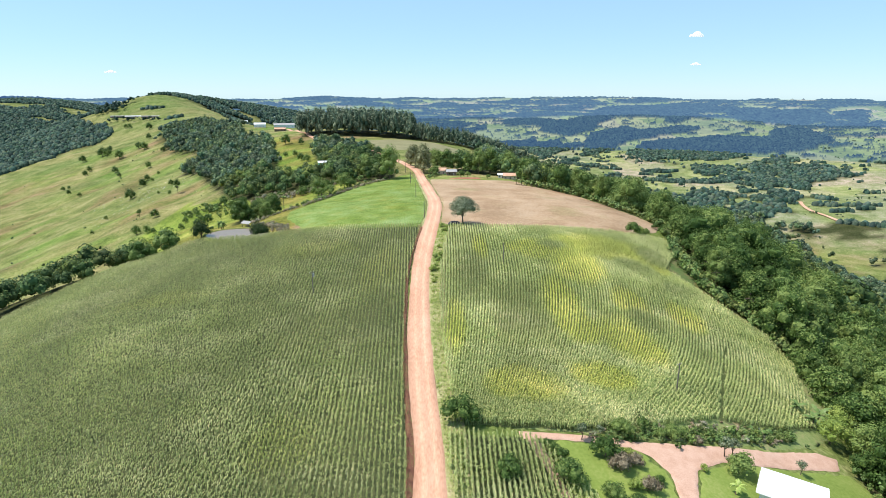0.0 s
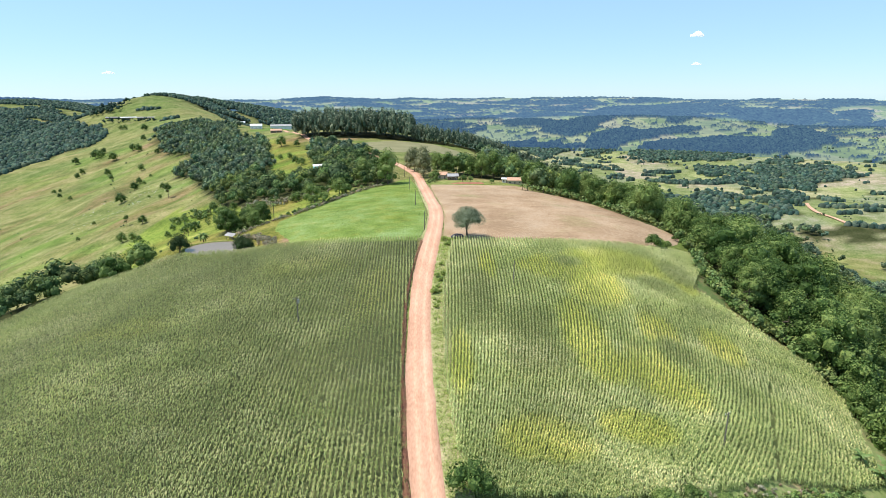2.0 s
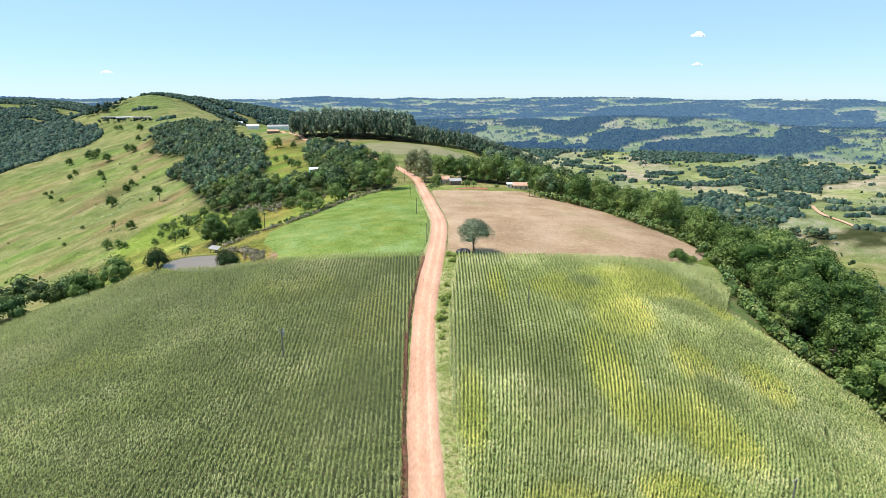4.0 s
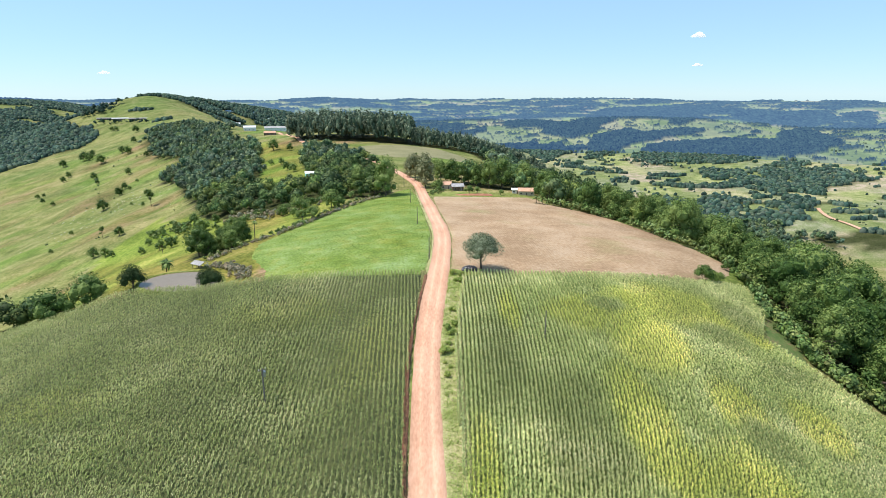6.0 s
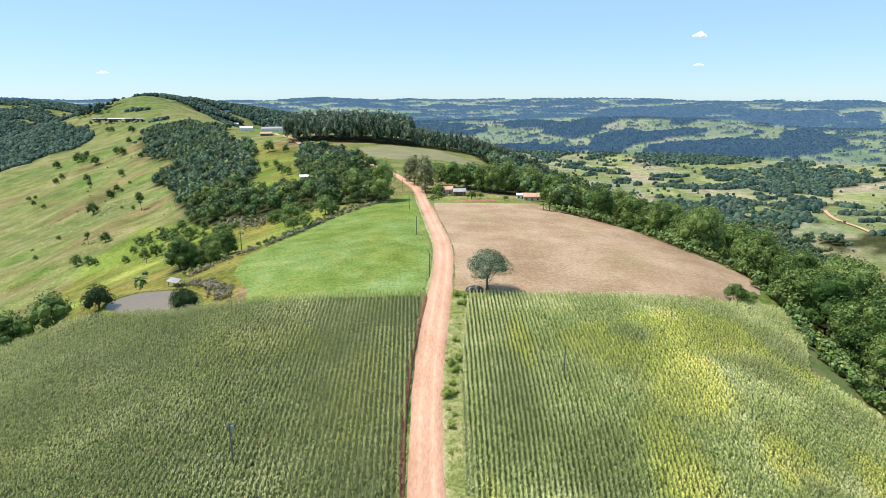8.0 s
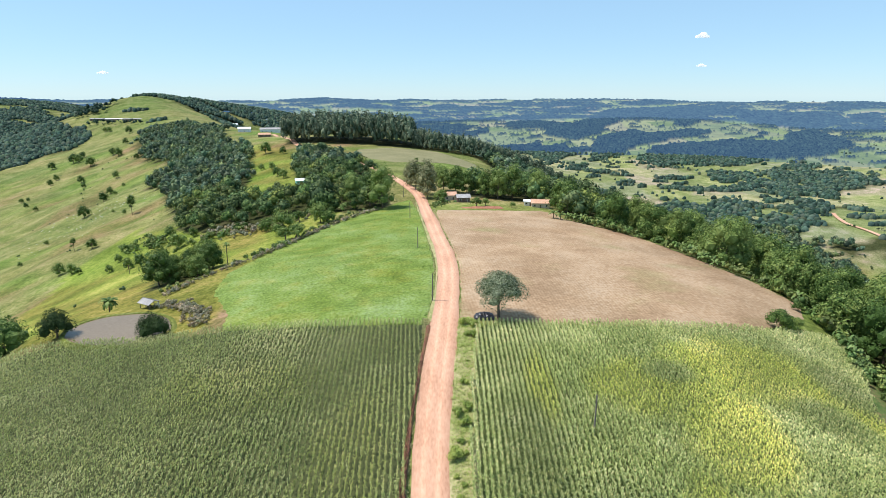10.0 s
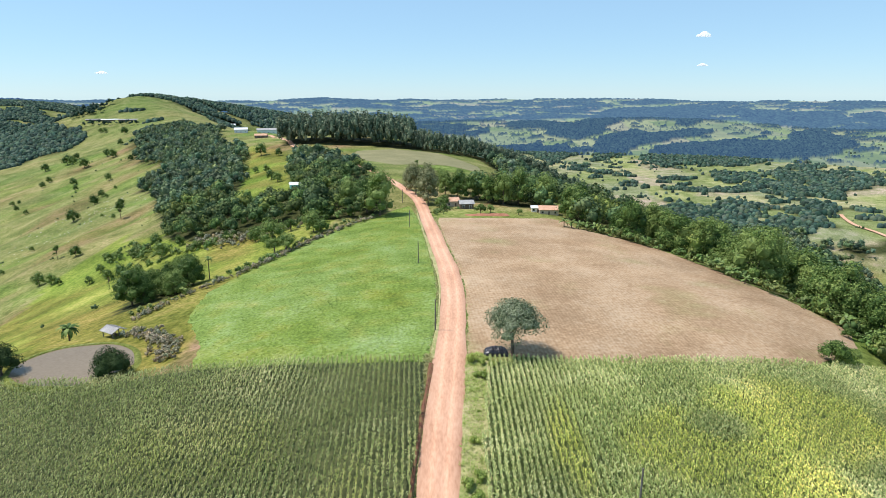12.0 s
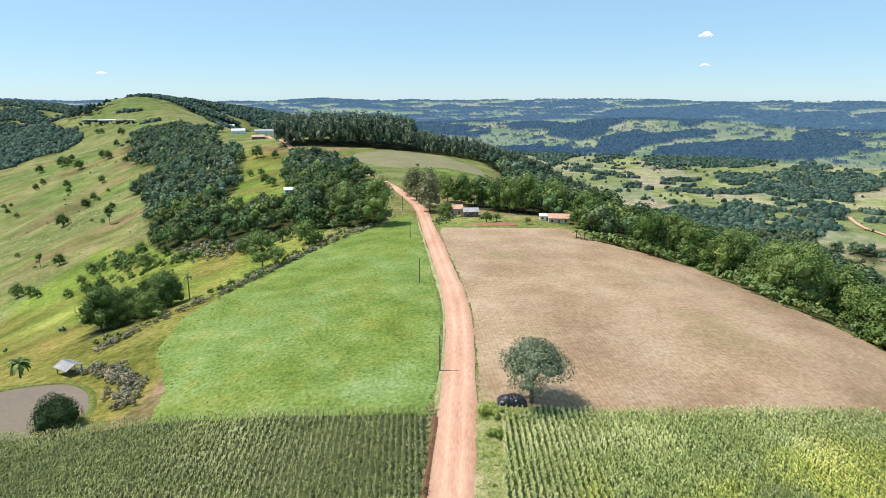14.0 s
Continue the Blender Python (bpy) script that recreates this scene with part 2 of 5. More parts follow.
M["banana"] = material("banana_leaf", [(0.10, 0.17, 0.045), (0.15, 0.225, 0.06), (0.22, 0.29, 0.1)], 0.3, 0.5, 0, 8, island=0.3, thin=0.2)
M["bark"] = material("bark", [(0.07, 0.05, 0.035), (0.13, 0.1, 0.075), (0.2, 0.16, 0.12)], 3, 0.9, 0.5, 6, stretch=(1, 1, 0.3))
M["water"] = material("muddy_water", [(0.17, 0.125, 0.078), (0.2, 0.15, 0.095), (0.23, 0.175, 0.115)], 0.05, 0.2, 0.04, 40, spec=0.25)
M["tile"] = material("clay_roof_tile", [(0.44, 0.23, 0.14), (0.56, 0.33, 0.22), (0.63, 0.42, 0.31)], 0.6, 0.85, 0.5, 9, bump_dist=0.08)
M["greyroof"] = material("weathered_sheet_roof", [(0.22, 0.21, 0.2), (0.34, 0.32, 0.31), (0.48, 0.46, 0.44)], 0.5, 0.6, 0.4, 10)
M["white"] = material("white_paint", [(0.66, 0.65, 0.62), (0.76, 0.75, 0.73), (0.83, 0.82, 0.8)], 0.4, 0.6, 0.1, 8)
M["whiteroof"] = material("white_sheet_roof", [(0.72, 0.72, 0.72), (0.8, 0.8, 0.8), (0.86, 0.86, 0.86)], 0.3, 0.45, 0.15, 8)
M["brownwall"] = material("dark_board_wall", [(0.10, 0.07, 0.055), (0.16, 0.11, 0.085), (0.22, 0.16, 0.12)], 1.2, 0.8, 0.4, 6, stretch=(1, 1, 0.2))
M["cream"] = material("cream_plaster", [(0.52, 0.4, 0.3), (0.62, 0.5, 0.38), (0.7, 0.57, 0.45)], 0.5, 0.85, 0.1, 8)
M["teal"] = material("turquoise_paint", [(0.16, 0.5, 0.52), (0.22, 0.6, 0.62), (0.3, 0.68, 0.7)], 0.5, 0.6, 0.1, 6)
M["dark"] = material("dark_opening", [(0.02, 0.02, 0.022), (0.03, 0.03, 0.032), (0.045, 0.045, 0.05)], 1, 0.25, 0, 5, spec=0.6)
M["plastic"] = material("black_plastic_sheet", [(0.012, 0.011, 0.014), (0.02, 0.018, 0.022), (0.035, 0.03, 0.036)], 0.8, 0.22, 0.9, 4, spec=0.6, bump_dist=0.2)
M["pole"] = material("weathered_pole", [(0.10, 0.085, 0.075), (0.16, 0.14, 0.125), (0.22, 0.2, 0.18)], 2, 0.85, 0.3, 6, stretch=(1, 1, 0.2))
M["metal"] = material("galvanised_metal", [(0.36, 0.37, 0.38), (0.45, 0.46, 0.47), (0.55, 0.56, 0.57)], 2, 0.4, 0.1, 6, metal=0.8)
M["rock"] = material("grey_rock", [(0.24, 0.22, 0.2), (0.34, 0.32, 0.3), (0.44, 0.42, 0.4)], 1.5, 0.9, 0.6, 6)
M["rocktone"] = material("pale_boulder", [(0.32, 0.3, 0.27), (0.42, 0.4, 0.37), (0.5, 0.48, 0.45)], 1.5, 0.9, 0.6, 6, tone=True)
M["red"] = material("red_earth_heap", [(0.24, 0.095, 0.055), (0.33, 0.14, 0.085), (0.42, 0.2, 0.125)], 0.5, 0.95, 0.6, 8)
M["straw"] = material("dry_grass", [(0.34, 0.34, 0.13), (0.46, 0.43, 0.2), (0.56, 0.5, 0.28)], 0.3, 0.9, 0, 8, island=0.5, thin=0.2)
M["freshgrass"] = material("fresh_grass_blade", [(0.26, 0.36, 0.07), (0.36, 0.46, 0.11), (0.48, 0.54, 0.18)], 0.3, 0.7, 0, 8, island=0.4, thin=0.25)
M["tussock"] = material("tussock_blade", [(0.15, 0.21, 0.045), (0.215, 0.28, 0.07), (0.3, 0.35, 0.14)], 0.12, 0.8, 0, 8, tone=True, island=0.4, spec=0.15, thin=0.2)
M["scrub"] = material("brown_scrub", [(0.10, 0.075, 0.045), (0.16, 0.13, 0.08), (0.24, 0.2, 0.13)], 0.5, 0.85, 0, 8, island=0.6)
M["cloud"] = material("cloud_white_glow", [(0.93, 0.94, 0.95), (0.95, 0.95, 0.96), (0.97, 0.97, 0.97)], 0.005, 1, 0, 3, thin=0.75)
# Weak white emission added so the undersides stay bright without being lit.
cl = M["cloud"].node_tree.nodes["Principled BSDF"]
cl.inputs["Emission Color"].default_value, cl.inputs["Emission Strength"].default_value = (0.86, 0.94, 1.0, 1), 0.45

# ---------------- ground cover ----------------
ROAD = [(4, -300), (3, 20), (1.5, 101), (-1, 134), (-3, 165), (-4, 198), (-3.4, 225), (-1.6, 252), (0, 282), (0.4, 307), (-1, 335), (-3.5, 360), (-9, 420), (-17, 494), (-28, 538), (-37, 567), (-54, 615), (-79, 680), (-130, 760), (-190, 880), (-240, 1010), (-330, 1200)]


def smooth_line(rows, step):
    """Evenly spaced points of a rounded line through the rows."""
    p = np.array(rows, float)
    p = np.vstack([2 * p[0] - p[1], p, 2 * p[-1] - p[-2]])
    out = []
    for a, b, c, d in zip(p[:-3], p[1:-2], p[2:-1], p[3:]):
        n = max(2, int(np.hypot(*(c - b)[:2]) / step))
        for u in np.arange(n) / n:
            out.append(0.5 * (2 * b + (c - a) * u + (2 * a - 5 * b + 4 * c - d) * u ** 2 + (3 * b - a - 3 * c + d) * u ** 3))
    out.append(p[-2])
    return np.array(out)


LINE = smooth_line(ROAD, 2.5)
CORN_WEST = [(-7, 258.3), (-60, 259), (-120, 260), (-153, 258), (-184, 215), (-195, 150), (-180, 90), (-165, 30), (-4, 30), (-3, 100), (-6.5, 140), (-8.6, 180), (-8.6, 205), (-7.6, 230)]
CORN_EAST = [(8, 258), (40, 259), (88, 265.5), (100, 268.5), (112, 271.5), (119, 269), (115, 257), (107, 246), (99.5, 233), (104, 228), (109, 221), (118, 212), (128, 203), (131, 188), (122, 168), (112, 146), (97, 139), (78, 135), (64, 129), (50, 123.5), (36, 121), (10, 121), (6, 134), (3.5, 165), (3, 200), (5, 235)]
CORN_GARDEN = [(5, 118), (26, 117), (34, 103), (40, 92), (43, 70), (9, 60), (6, 100)]
MEADOW = [(-6, 258), (-4.5, 285), (-4.5, 310), (-8, 360), (-14, 425), (-22, 478), (-29, 468), (-38, 445), (-50, 428), (-61, 406), (-76, 364), (-84, 325), (-78, 295), (-66, 275), (-62, 259)]
STUBBLE = [(3.4, 262), (4.3, 290), (4.6, 310), (2.4, 345), (-1.6, 385), (-4.4, 420), (-4, 436), (12, 436), (42, 440), (56, 446), (64, 440), (66, 420), (82, 402), (97, 382), (109, 355), (117, 325), (121, 298), (114, 284), (98, 272), (88, 266), (40, 259)]
WOOD_WEST = [(-757, 1567), (-672, 1426), (-660, 1364), (-582, 1222), (-507, 1096), (-424, 992), (-385, 926), (-393, 900), (-390, 858), (-325, 773), (-276, 680), (-245, 615), (-205, 535), (-180, 497), (-152, 472), (-120, 462), (-83, 458), (-60, 448), (-35, 455), (-33, 478), (-50, 505), (-69, 544), (-68, 598), (-91, 652), (-111, 708), (-142, 714), (-152, 690), (-125, 600), (-108, 560), (-104, 530), (-134, 538), (-160, 570), (-172, 603), (-198, 713), (-222, 772), (-254, 888), (-276, 922), (-343, 1027), (-419, 1218), (-453, 1341), (-570, 1480), (-640, 1540)]
GROVE_WEST = [(-118, 322), (-126, 345), (-130, 365), (-122, 380), (-110, 372), (-100, 350), (-98, 338), (-108, 330)]
HEDGE_WEST = [(-146, 250), (-150, 264), (-168, 276), (-200, 284), (-250, 280), (-250, 235), (-205, 225), (-182, 225), (-168, 242)]
WOOD_BEHIND = [(-128, 690), (-92, 690), (-72, 640), (-60, 600), (-75, 590), (-98, 600), (-150, 700), (-168, 780), (-130, 790)]
WOOD_ROAD = [(14, 492), (30, 492), (50, 484), (80, 470), (80, 500), (66, 545), (30, 530), (14, 510)]
MEADOW_HILL = [(-134, 538), (-104, 530), (-108, 560), (-126, 600), (-152, 692), (-176, 802), (-206, 863), (-275, 955), (-254, 888), (-222, 772), (-198, 713), (-172, 603), (-158, 570)]
WOOD_FAR_WEST = [(-1010, 1420), (-1061, 1588), (-1035, 1618), (-965, 1628), (-983, 1742), (-1031, 1783), (-1121, 1835), (-1260, 2000), (-1537, 2367), (-2100, 1900), (-1500, 1150), (-1150, 1200)]
EUCALYPT = [(-222, 915), (-160, 900), (-115, 890), (-60, 875), (20, 850), (90, 870), (200, 900), (330, 960), (300, 1020), (100, 960), (0, 940), (-80, 1010), (-245, 1010)]
VALLEY_WOODS = [
    [(1070, 3984), (1256, 4037), (1553, 4118), (1811, 3924), (1665, 3411), (1925, 3204), (2186, 3276), (2044, 3023), (1898, 2929), (1797, 2812), (1681, 2886), (1643, 2966), (1588, 3075), (1556, 3188), (1473, 3268), (1253, 2937), (1164, 2852), (1128, 2898), (1210, 3147), (1094, 3152), (945, 3148), (833, 3009), (717, 2732), (584, 2600), (545, 2646), (480, 2770), (501, 2971), (640, 3099), (817, 3284)],
    [(551, 2182), (692, 2309), (856, 2501), (1011, 2627), (1213, 2693), (1257, 2779), (1142, 2831), (966, 2783), (925, 2900), (770, 2738), (695, 2650), (623, 2465)],
    [(855, 2403), (1036, 2538), (1246, 2554), (1409, 2464), (1573, 2703), (1793, 2848), (1689, 2609), (1631, 2419), (1581, 2306), (1470, 2241), (1355, 2158), (1221, 2138), (1092, 2083), (994, 2044), (916, 2082), (820, 2085), (755, 2067), (750, 2165), (708, 2223), (783, 2291)],
    [(235, 2522), (414, 2600), (422, 2504), (521, 2526), (525, 2438), (609, 2451), (603, 2385), (486, 2306), (405, 2117), (360, 2146), (349, 2336), (265, 2369)],
    [(2208, 3260), (2391, 3345), (2426, 3273), (2003, 2707), (2028, 2840), (2068, 3015)],
    [(326, 3162), (511, 3396), (641, 3103), (499, 2955), (336, 2995)],
]
VALLEY_COPSES = [
    [(891, 1990), (941, 1970), (993, 1928), (1059, 1952), (1168, 2028), (1280, 2134), (1288, 2052), (1239, 1948), (1375, 1868), (1225, 1667), (1167, 1691), (1086, 1639), (1001, 1535), (972, 1580), (910, 1576), (892, 1621), (855, 1666), (847, 1744), (931, 1809), (845, 1808), (826, 1858)],
    [(664, 1492), (728, 1509), (762, 1468), (793, 1426), (916, 1515), (939, 1465), (889, 1372), (785, 1271), (730, 1218), (678, 1188), (670, 1275), (638, 1353), (621, 1412)],
]
FLANK_FOOT = [(100, 100), (430, 250), (570, 480), (600, 727), (625, 872), (645, 960), (665, 1065), (680, 1230), (660, 1400), (590, 1500), (420, 1450), (300, 1100), (150, 600)]
EDGE = [(103, 100), (128, 160), (134, 190), (129, 212), (117, 228), (114, 250), (126, 285), (125, 300), (121, 328), (112, 358), (100, 386), (85, 406), (71, 424), (72, 470), (90, 520), (60, 640), (60, 780), (40, 860)]


def east_of(x, y):
    e = np.array(EDGE, float)
    ey, ex = e[:, 1], e[:, 0]
    return x > np.interp(y, ey, ex, left=85, right=400)


def ell(x, y, cx, cy, rx, ry, turn=0.0):
    c, s = math.cos(radians(turn)), math.sin(radians(turn))
    u, v = (x - cx) * c + (y - cy) * s, -(x - cx) * s + (y - cy) * c
    return (u / rx) ** 2 + (v / ry) ** 2 < 1


def forest(x, y):
    """1 where closed woodland stands."""
    x, y = np.asarray(x, float), np.asarray(y, float)
    wander = 8 + 14 * np.clip((np.hypot(x, y) - 500) / 900, 0, 1)
    wx, wy = x + wander * 2 * (fbm(x / 40, y / 40, 3) - 0.5), y + wander * 2 * (fbm(x / 40, y / 40, 8) - 0.5)
    f = inside(wx, wy, WOOD_WEST) & ~inside(x, y, MEADOW_HILL) | inside(x, y, GROVE_WEST) | inside(wx, wy, HEDGE_WEST) | inside(wx, wy, WOOD_BEHIND) | inside(x, y, WOOD_ROAD) | inside(wx, wy, EUCALYPT)
    h = height(x, y).reshape(x.shape)
    flank = east_of(x, y) & (y > -100) & (y < 900) & (h > -172 - 40 * (fbm(x / 160, y / 160, 21) - 0.5)) & (x < 900)
    f |= flank | (inside(wx, wy, FLANK_FOOT) & east_of(x, y))
    # hill far to the west
    hill = ell(wx, wy, -1950, 2700, 800, 170, 8) | ell(wx, wy, -1850, 2380, 500, 60, 12)
    f |= hill | (inside(wx, wy, WOOD_FAR_WEST) & ~ell(wx, wy, -1350, 1640, 90, 50))
    f |= ell(wx, wy, -1160, 1975, 70, 26) | ell(wx, wy, -1010, 2130, 160, 30) | ell(wx, wy, -850, 2170, 260, 60, -20) | ell(wx, wy, -560, 1950, 230, 90, -30) | ell(wx, wy, -760, 2400, 330, 110, -12) | ell(wx, wy, -932, 1895, 38, 14) | ell(wx, wy, -800, 1735, 34, 14)
    # broad valley to the east and north
    R = np.hypot(x, y)
    v = (h < 60) & ~flank & (R > 700) & (y > 250) & np.where(R < 1500, (x > 150) & (h < -60), np.where(R < 2700, x > -0.15 * y - 60, x > -0.8 * y))
    mapped = (x > 0.08 * y) & (x < 0.86 * y) & (R > 1500) & (R < 3300) | (x > 450) & (R > 1100) & (R <= 1500)
    vx, vy = x + 36 * (fbm(x / 50, y / 50, 3) - 0.5), y + 70 * (fbm(x / 60, y / 60, 8) - 0.5)
    far_patch = fbm(x / 210 + 5, y / 120, 31, 4) + 0.3 * (fbm(x / 50, y / 34, 33, 3) - 0.5)
    g = (far_patch > 0.5) & ~mapped
    g |= (fbm(x / 60, y / 24, 36, 3) > 0.71) & mapped
    for poly in VALLEY_WOODS:
        g |= inside(vx, vy, poly)
    for poly in VALLEY_COPSES:
        g |= inside(vx, vy, poly) & (fbm(x / 40, y / 60, 46, 3) > 0.42)
    g |= ell(vx, vy, 1547, 2215, 52, 26) | ell(vx, vy, 506, 1950, 40, 26) | ell(vx, vy, 734, 1882, 62, 20) | ell(vx, vy, 730, 1677, 120, 24) | ell(vx, vy, 560, 1200, 110, 160) | ell(vx, vy, 800, 1100, 90, 30) | ell(vx, vy, 950, 1290, 80, 16)
    f |= v & g
    f &= ~(inside(x, y, MEADOW) | inside(x, y, STUBBLE) | inside(x, y, CORN_WEST) | inside(x, y, CORN_EAST))
    return f


def steps(a, b, fine_a, fine_b, d, grow):
    mid = list(np.arange(fine_a, fine_b + d / 2, d))
    up, s = [mid[-1]], d
    while up[-1] < b:
        s = min(s * grow, 30)
        up.append(up[-1] + s)
    down, s = [mid[0]], d
    while down[-1] > a:
        s = min(s * grow, 30)
        down.append(down[-1] - s)
    return np.array(down[:0:-1] + mid + up[1:])


def grid_faces(nx, ny):
    i = np.arange(nx * ny).reshape(ny, nx)
    return np.stack([i[:-1, :-1], i[:-1, 1:], i[1:, 1:], i[1:, :-1]], -1).reshape(-1, 4)


gx, gy = steps(-4700, 4700, -180, 180, 3.5, 1.035), steps(-1500, 4700, 20, 500, 3.5, 1.035)
X, Y = (a.ravel() for a in np.meshgrid(gx, gy))
Z = height(X, Y)
far = np.clip((np.hypot(X, Y) - 2400) / 200, 0, 1) * np.clip((X + 0.45 * Y) / 300, 0, 1)
Z = Z - far * 60 - 400 * np.clip((np.hypot(X, Y) - 4300) / 500, 0, 1)
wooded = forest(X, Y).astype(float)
dry = fbm(X / 160, Y / 110, 51)
blotch = 0.64 + 0.54 * fbm(X / 26, Y / 20, 53, 5)
tone = np.stack([blotch * (0.88 + 0.9 * (dry - 0.4)), blotch * (1.0 + 0.3 * (dry - 0.5)), blotch * (0.85 + 0.8 * (dry - 0.4)), np.ones_like(X)], -1)
lush = inside(X, Y, [(-60, 480), (-240, 545), (-262, 600), (-262, 500), (-240, 420), (-215, 370), (-165, 300), (-120, 262), (-70, 262)]) | inside(X, Y, MEADOW_HILL)
reach = np.hypot(X, Y)
brown = np.clip((fbm(X / 55, Y / 70, 63, 5) - 0.54) * 7, 0, 1) * (reach < 1600)
tone[:, :3] *= 1 - brown[:, None] * np.array((0.0, 0.24, 0.05))
green = np.clip((fbm(X / 90, Y / 40, 67, 5) - 0.53) * 7, 0, 1) * (reach < 1600) * ~lush
tone[:, :3] *= 1 - green[:, None] * np.array((0.24, 0.02, 0.34))
tone[lush, :3] *= (0.92, 1.12, 0.56)


def fields(x, y, seed=3):
    """Patchwork of pastures and crops: one base colour for each plot."""
    ux, uy = x + 70 * fbm(x / 200, y / 200, seed + 5), y + 110 * fbm(x / 200, y / 200, seed + 6)
    pick = hash2(np.floor(ux / 120), np.floor(uy / 150), seed)
    kinds = np.array([(0.15, 0.2, 0.055), (0.2, 0.25, 0.07), (0.25, 0.275, 0.1), (0.19, 0.23, 0.085), (0.26, 0.26, 0.12), (0.21, 0.24, 0.095), (0.17, 0.215, 0.08)])
    return kinds[np.minimum((pick * 7).astype(int), 6)] * (0.8 + 0.4 * fbm(x / 30, y / 24, seed + 9, 4))[:, None]


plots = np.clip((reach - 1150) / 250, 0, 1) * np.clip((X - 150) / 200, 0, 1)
# Valley plots get more blue: distance haze put into the base colour.
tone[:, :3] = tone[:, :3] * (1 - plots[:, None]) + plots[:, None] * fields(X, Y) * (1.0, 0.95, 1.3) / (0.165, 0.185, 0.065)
# Tone set to about a quarter wherever woodland stands.
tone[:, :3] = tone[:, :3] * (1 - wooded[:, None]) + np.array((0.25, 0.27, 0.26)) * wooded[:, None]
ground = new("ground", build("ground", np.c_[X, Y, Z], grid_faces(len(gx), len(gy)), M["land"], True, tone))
tagged(ground, "rolling green pasture hills with dry patches, darker under the woods", "ground", kind="structure")


def patch(name, poly, step, lift, mat, tone_of=None, ragged=1.2, relief=None):
    """A sheet that follows the land inside an outline."""
    p = np.array(poly, float)
    xs, ys = np.arange(p[:, 0].min() - 3, p[:, 0].max() + 3, step), np.arange(p[:, 1].min() - 3, p[:, 1].max() + 3, step)
    x, y = (a.ravel() for a in np.meshgrid(xs, ys))
    f = grid_faces(len(xs), len(ys))
    ok = inside(x, y, poly)
    f = f[ok[f].any(1)]
    used, back = np.unique(f, return_inverse=True)
    x, y = x[used], y[used]
    out = np.nonzero(~ok[used])[0]
    near_d = np.full(len(out), 1e9)
    px, py = x[out].copy(), y[out].copy()
    for a, b in zip(p, np.roll(p, -1, 0)):
        t = np.clip(((x[out] - a[0]) * (b - a)[0] + (y[out] - a[1]) * (b - a)[1]) / ((b - a) @ (b - a)), 0, 1)
        qx, qy = a[0] + t * (b - a)[0], a[1] + t * (b - a)[1]
        d = np.hypot(x[out] - qx, y[out] - qy)
        m = d < near_d
        near_d[m], px[m], py[m] = d[m], qx[m], qy[m]
    x[out], y[out] = px + ragged * (vnoise(px / 1.3, py / 1.3, 5) - 0.5), py + ragged * (vnoise(px / 1.3, py / 1.3, 9) - 0.5)
    z = height(x, y) + lift
    if relief:
        z = z + relief(x, y)
    z[out] -= lift * 0.8
    co = np.c_[x, y, z]
    return new(name, build(name, co, back.reshape(-1, 4), mat, True, tone_of(co[:, 0], co[:, 1]) if tone_of else None))


def meadow_tone(x, y):
    a, b = fbm(x / 22, y / 30, 71), fbm(x / 5, y / 5, 75)
    v = 0.85 + 0.35 * a
    warm = 0.85 + 0.7 * np.clip(b - 0.45, 0, 1)
    return np.stack([v * warm, v * (0.95 + 0.1 * b), v * (0.6 + 0.8 * a), np.ones_like(x)], -1)


def stubble_tone(x, y):
    a, b = fbm(x / 35, y / 25, 81), fbm(x / 4, y / 5, 85)
    v = 0.78 + 0.3 * a + 0.22 * (b - 0.5)
    green = np.clip(fbm(x / 18, y / 14, 88) - 0.6, 0, 1) * 0.6
    return np.stack([v * (1 - green), v * (1 - 0.2 * green), v * (1 - 1.1 * green), np.ones_like(x)], -1)


tagged(patch("meadow_field", MEADOW, 1.6, 0.12, M["meadow"], meadow_tone), "bright green grass meadow sloping away beside the road", "field", kind="structure")
tagged(patch("stubble_field", STUBBLE, 1.2, 0.12, M["stubble"], stubble_tone), "harvested pale brown stubble field with faint furrows", "field", kind="structure")
FAR_FIELD = [(-100, 745), (-48, 692), (5, 719), (40, 702), (38, 760), (-6, 850), (-60, 862), (-104, 826)]
M["farfield"] = material("ripe_field", [(0.15, 0.145, 0.065), (0.2, 0.185, 0.09), (0.26, 0.23, 0.12)], 0.05, 0.95, 0.7, 12, bump_dist=0.4)
tagged(patch("ripe_field", FAR_FIELD, 4, 0.25, M["farfield"]), "ripening grey-brown crop field below the eucalyptus", "field", kind="structure")
M["weedysoil"] = material("weedy_field_soil", [(0.1, 0.12, 0.038), (0.15, 0.17, 0.055), (0.2, 0.205, 0.08)], 0.3, 0.95, 0.4, 8)
# The darkest soil sheets carry the plants' shade in their colour.
for poly, soil in ((CORN_WEST, "shaded_cornsoil"), (CORN_EAST, "weedysoil"), (CORN_GARDEN, "shaded_cornsoil")):
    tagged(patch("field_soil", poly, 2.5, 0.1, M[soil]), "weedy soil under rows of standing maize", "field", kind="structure")


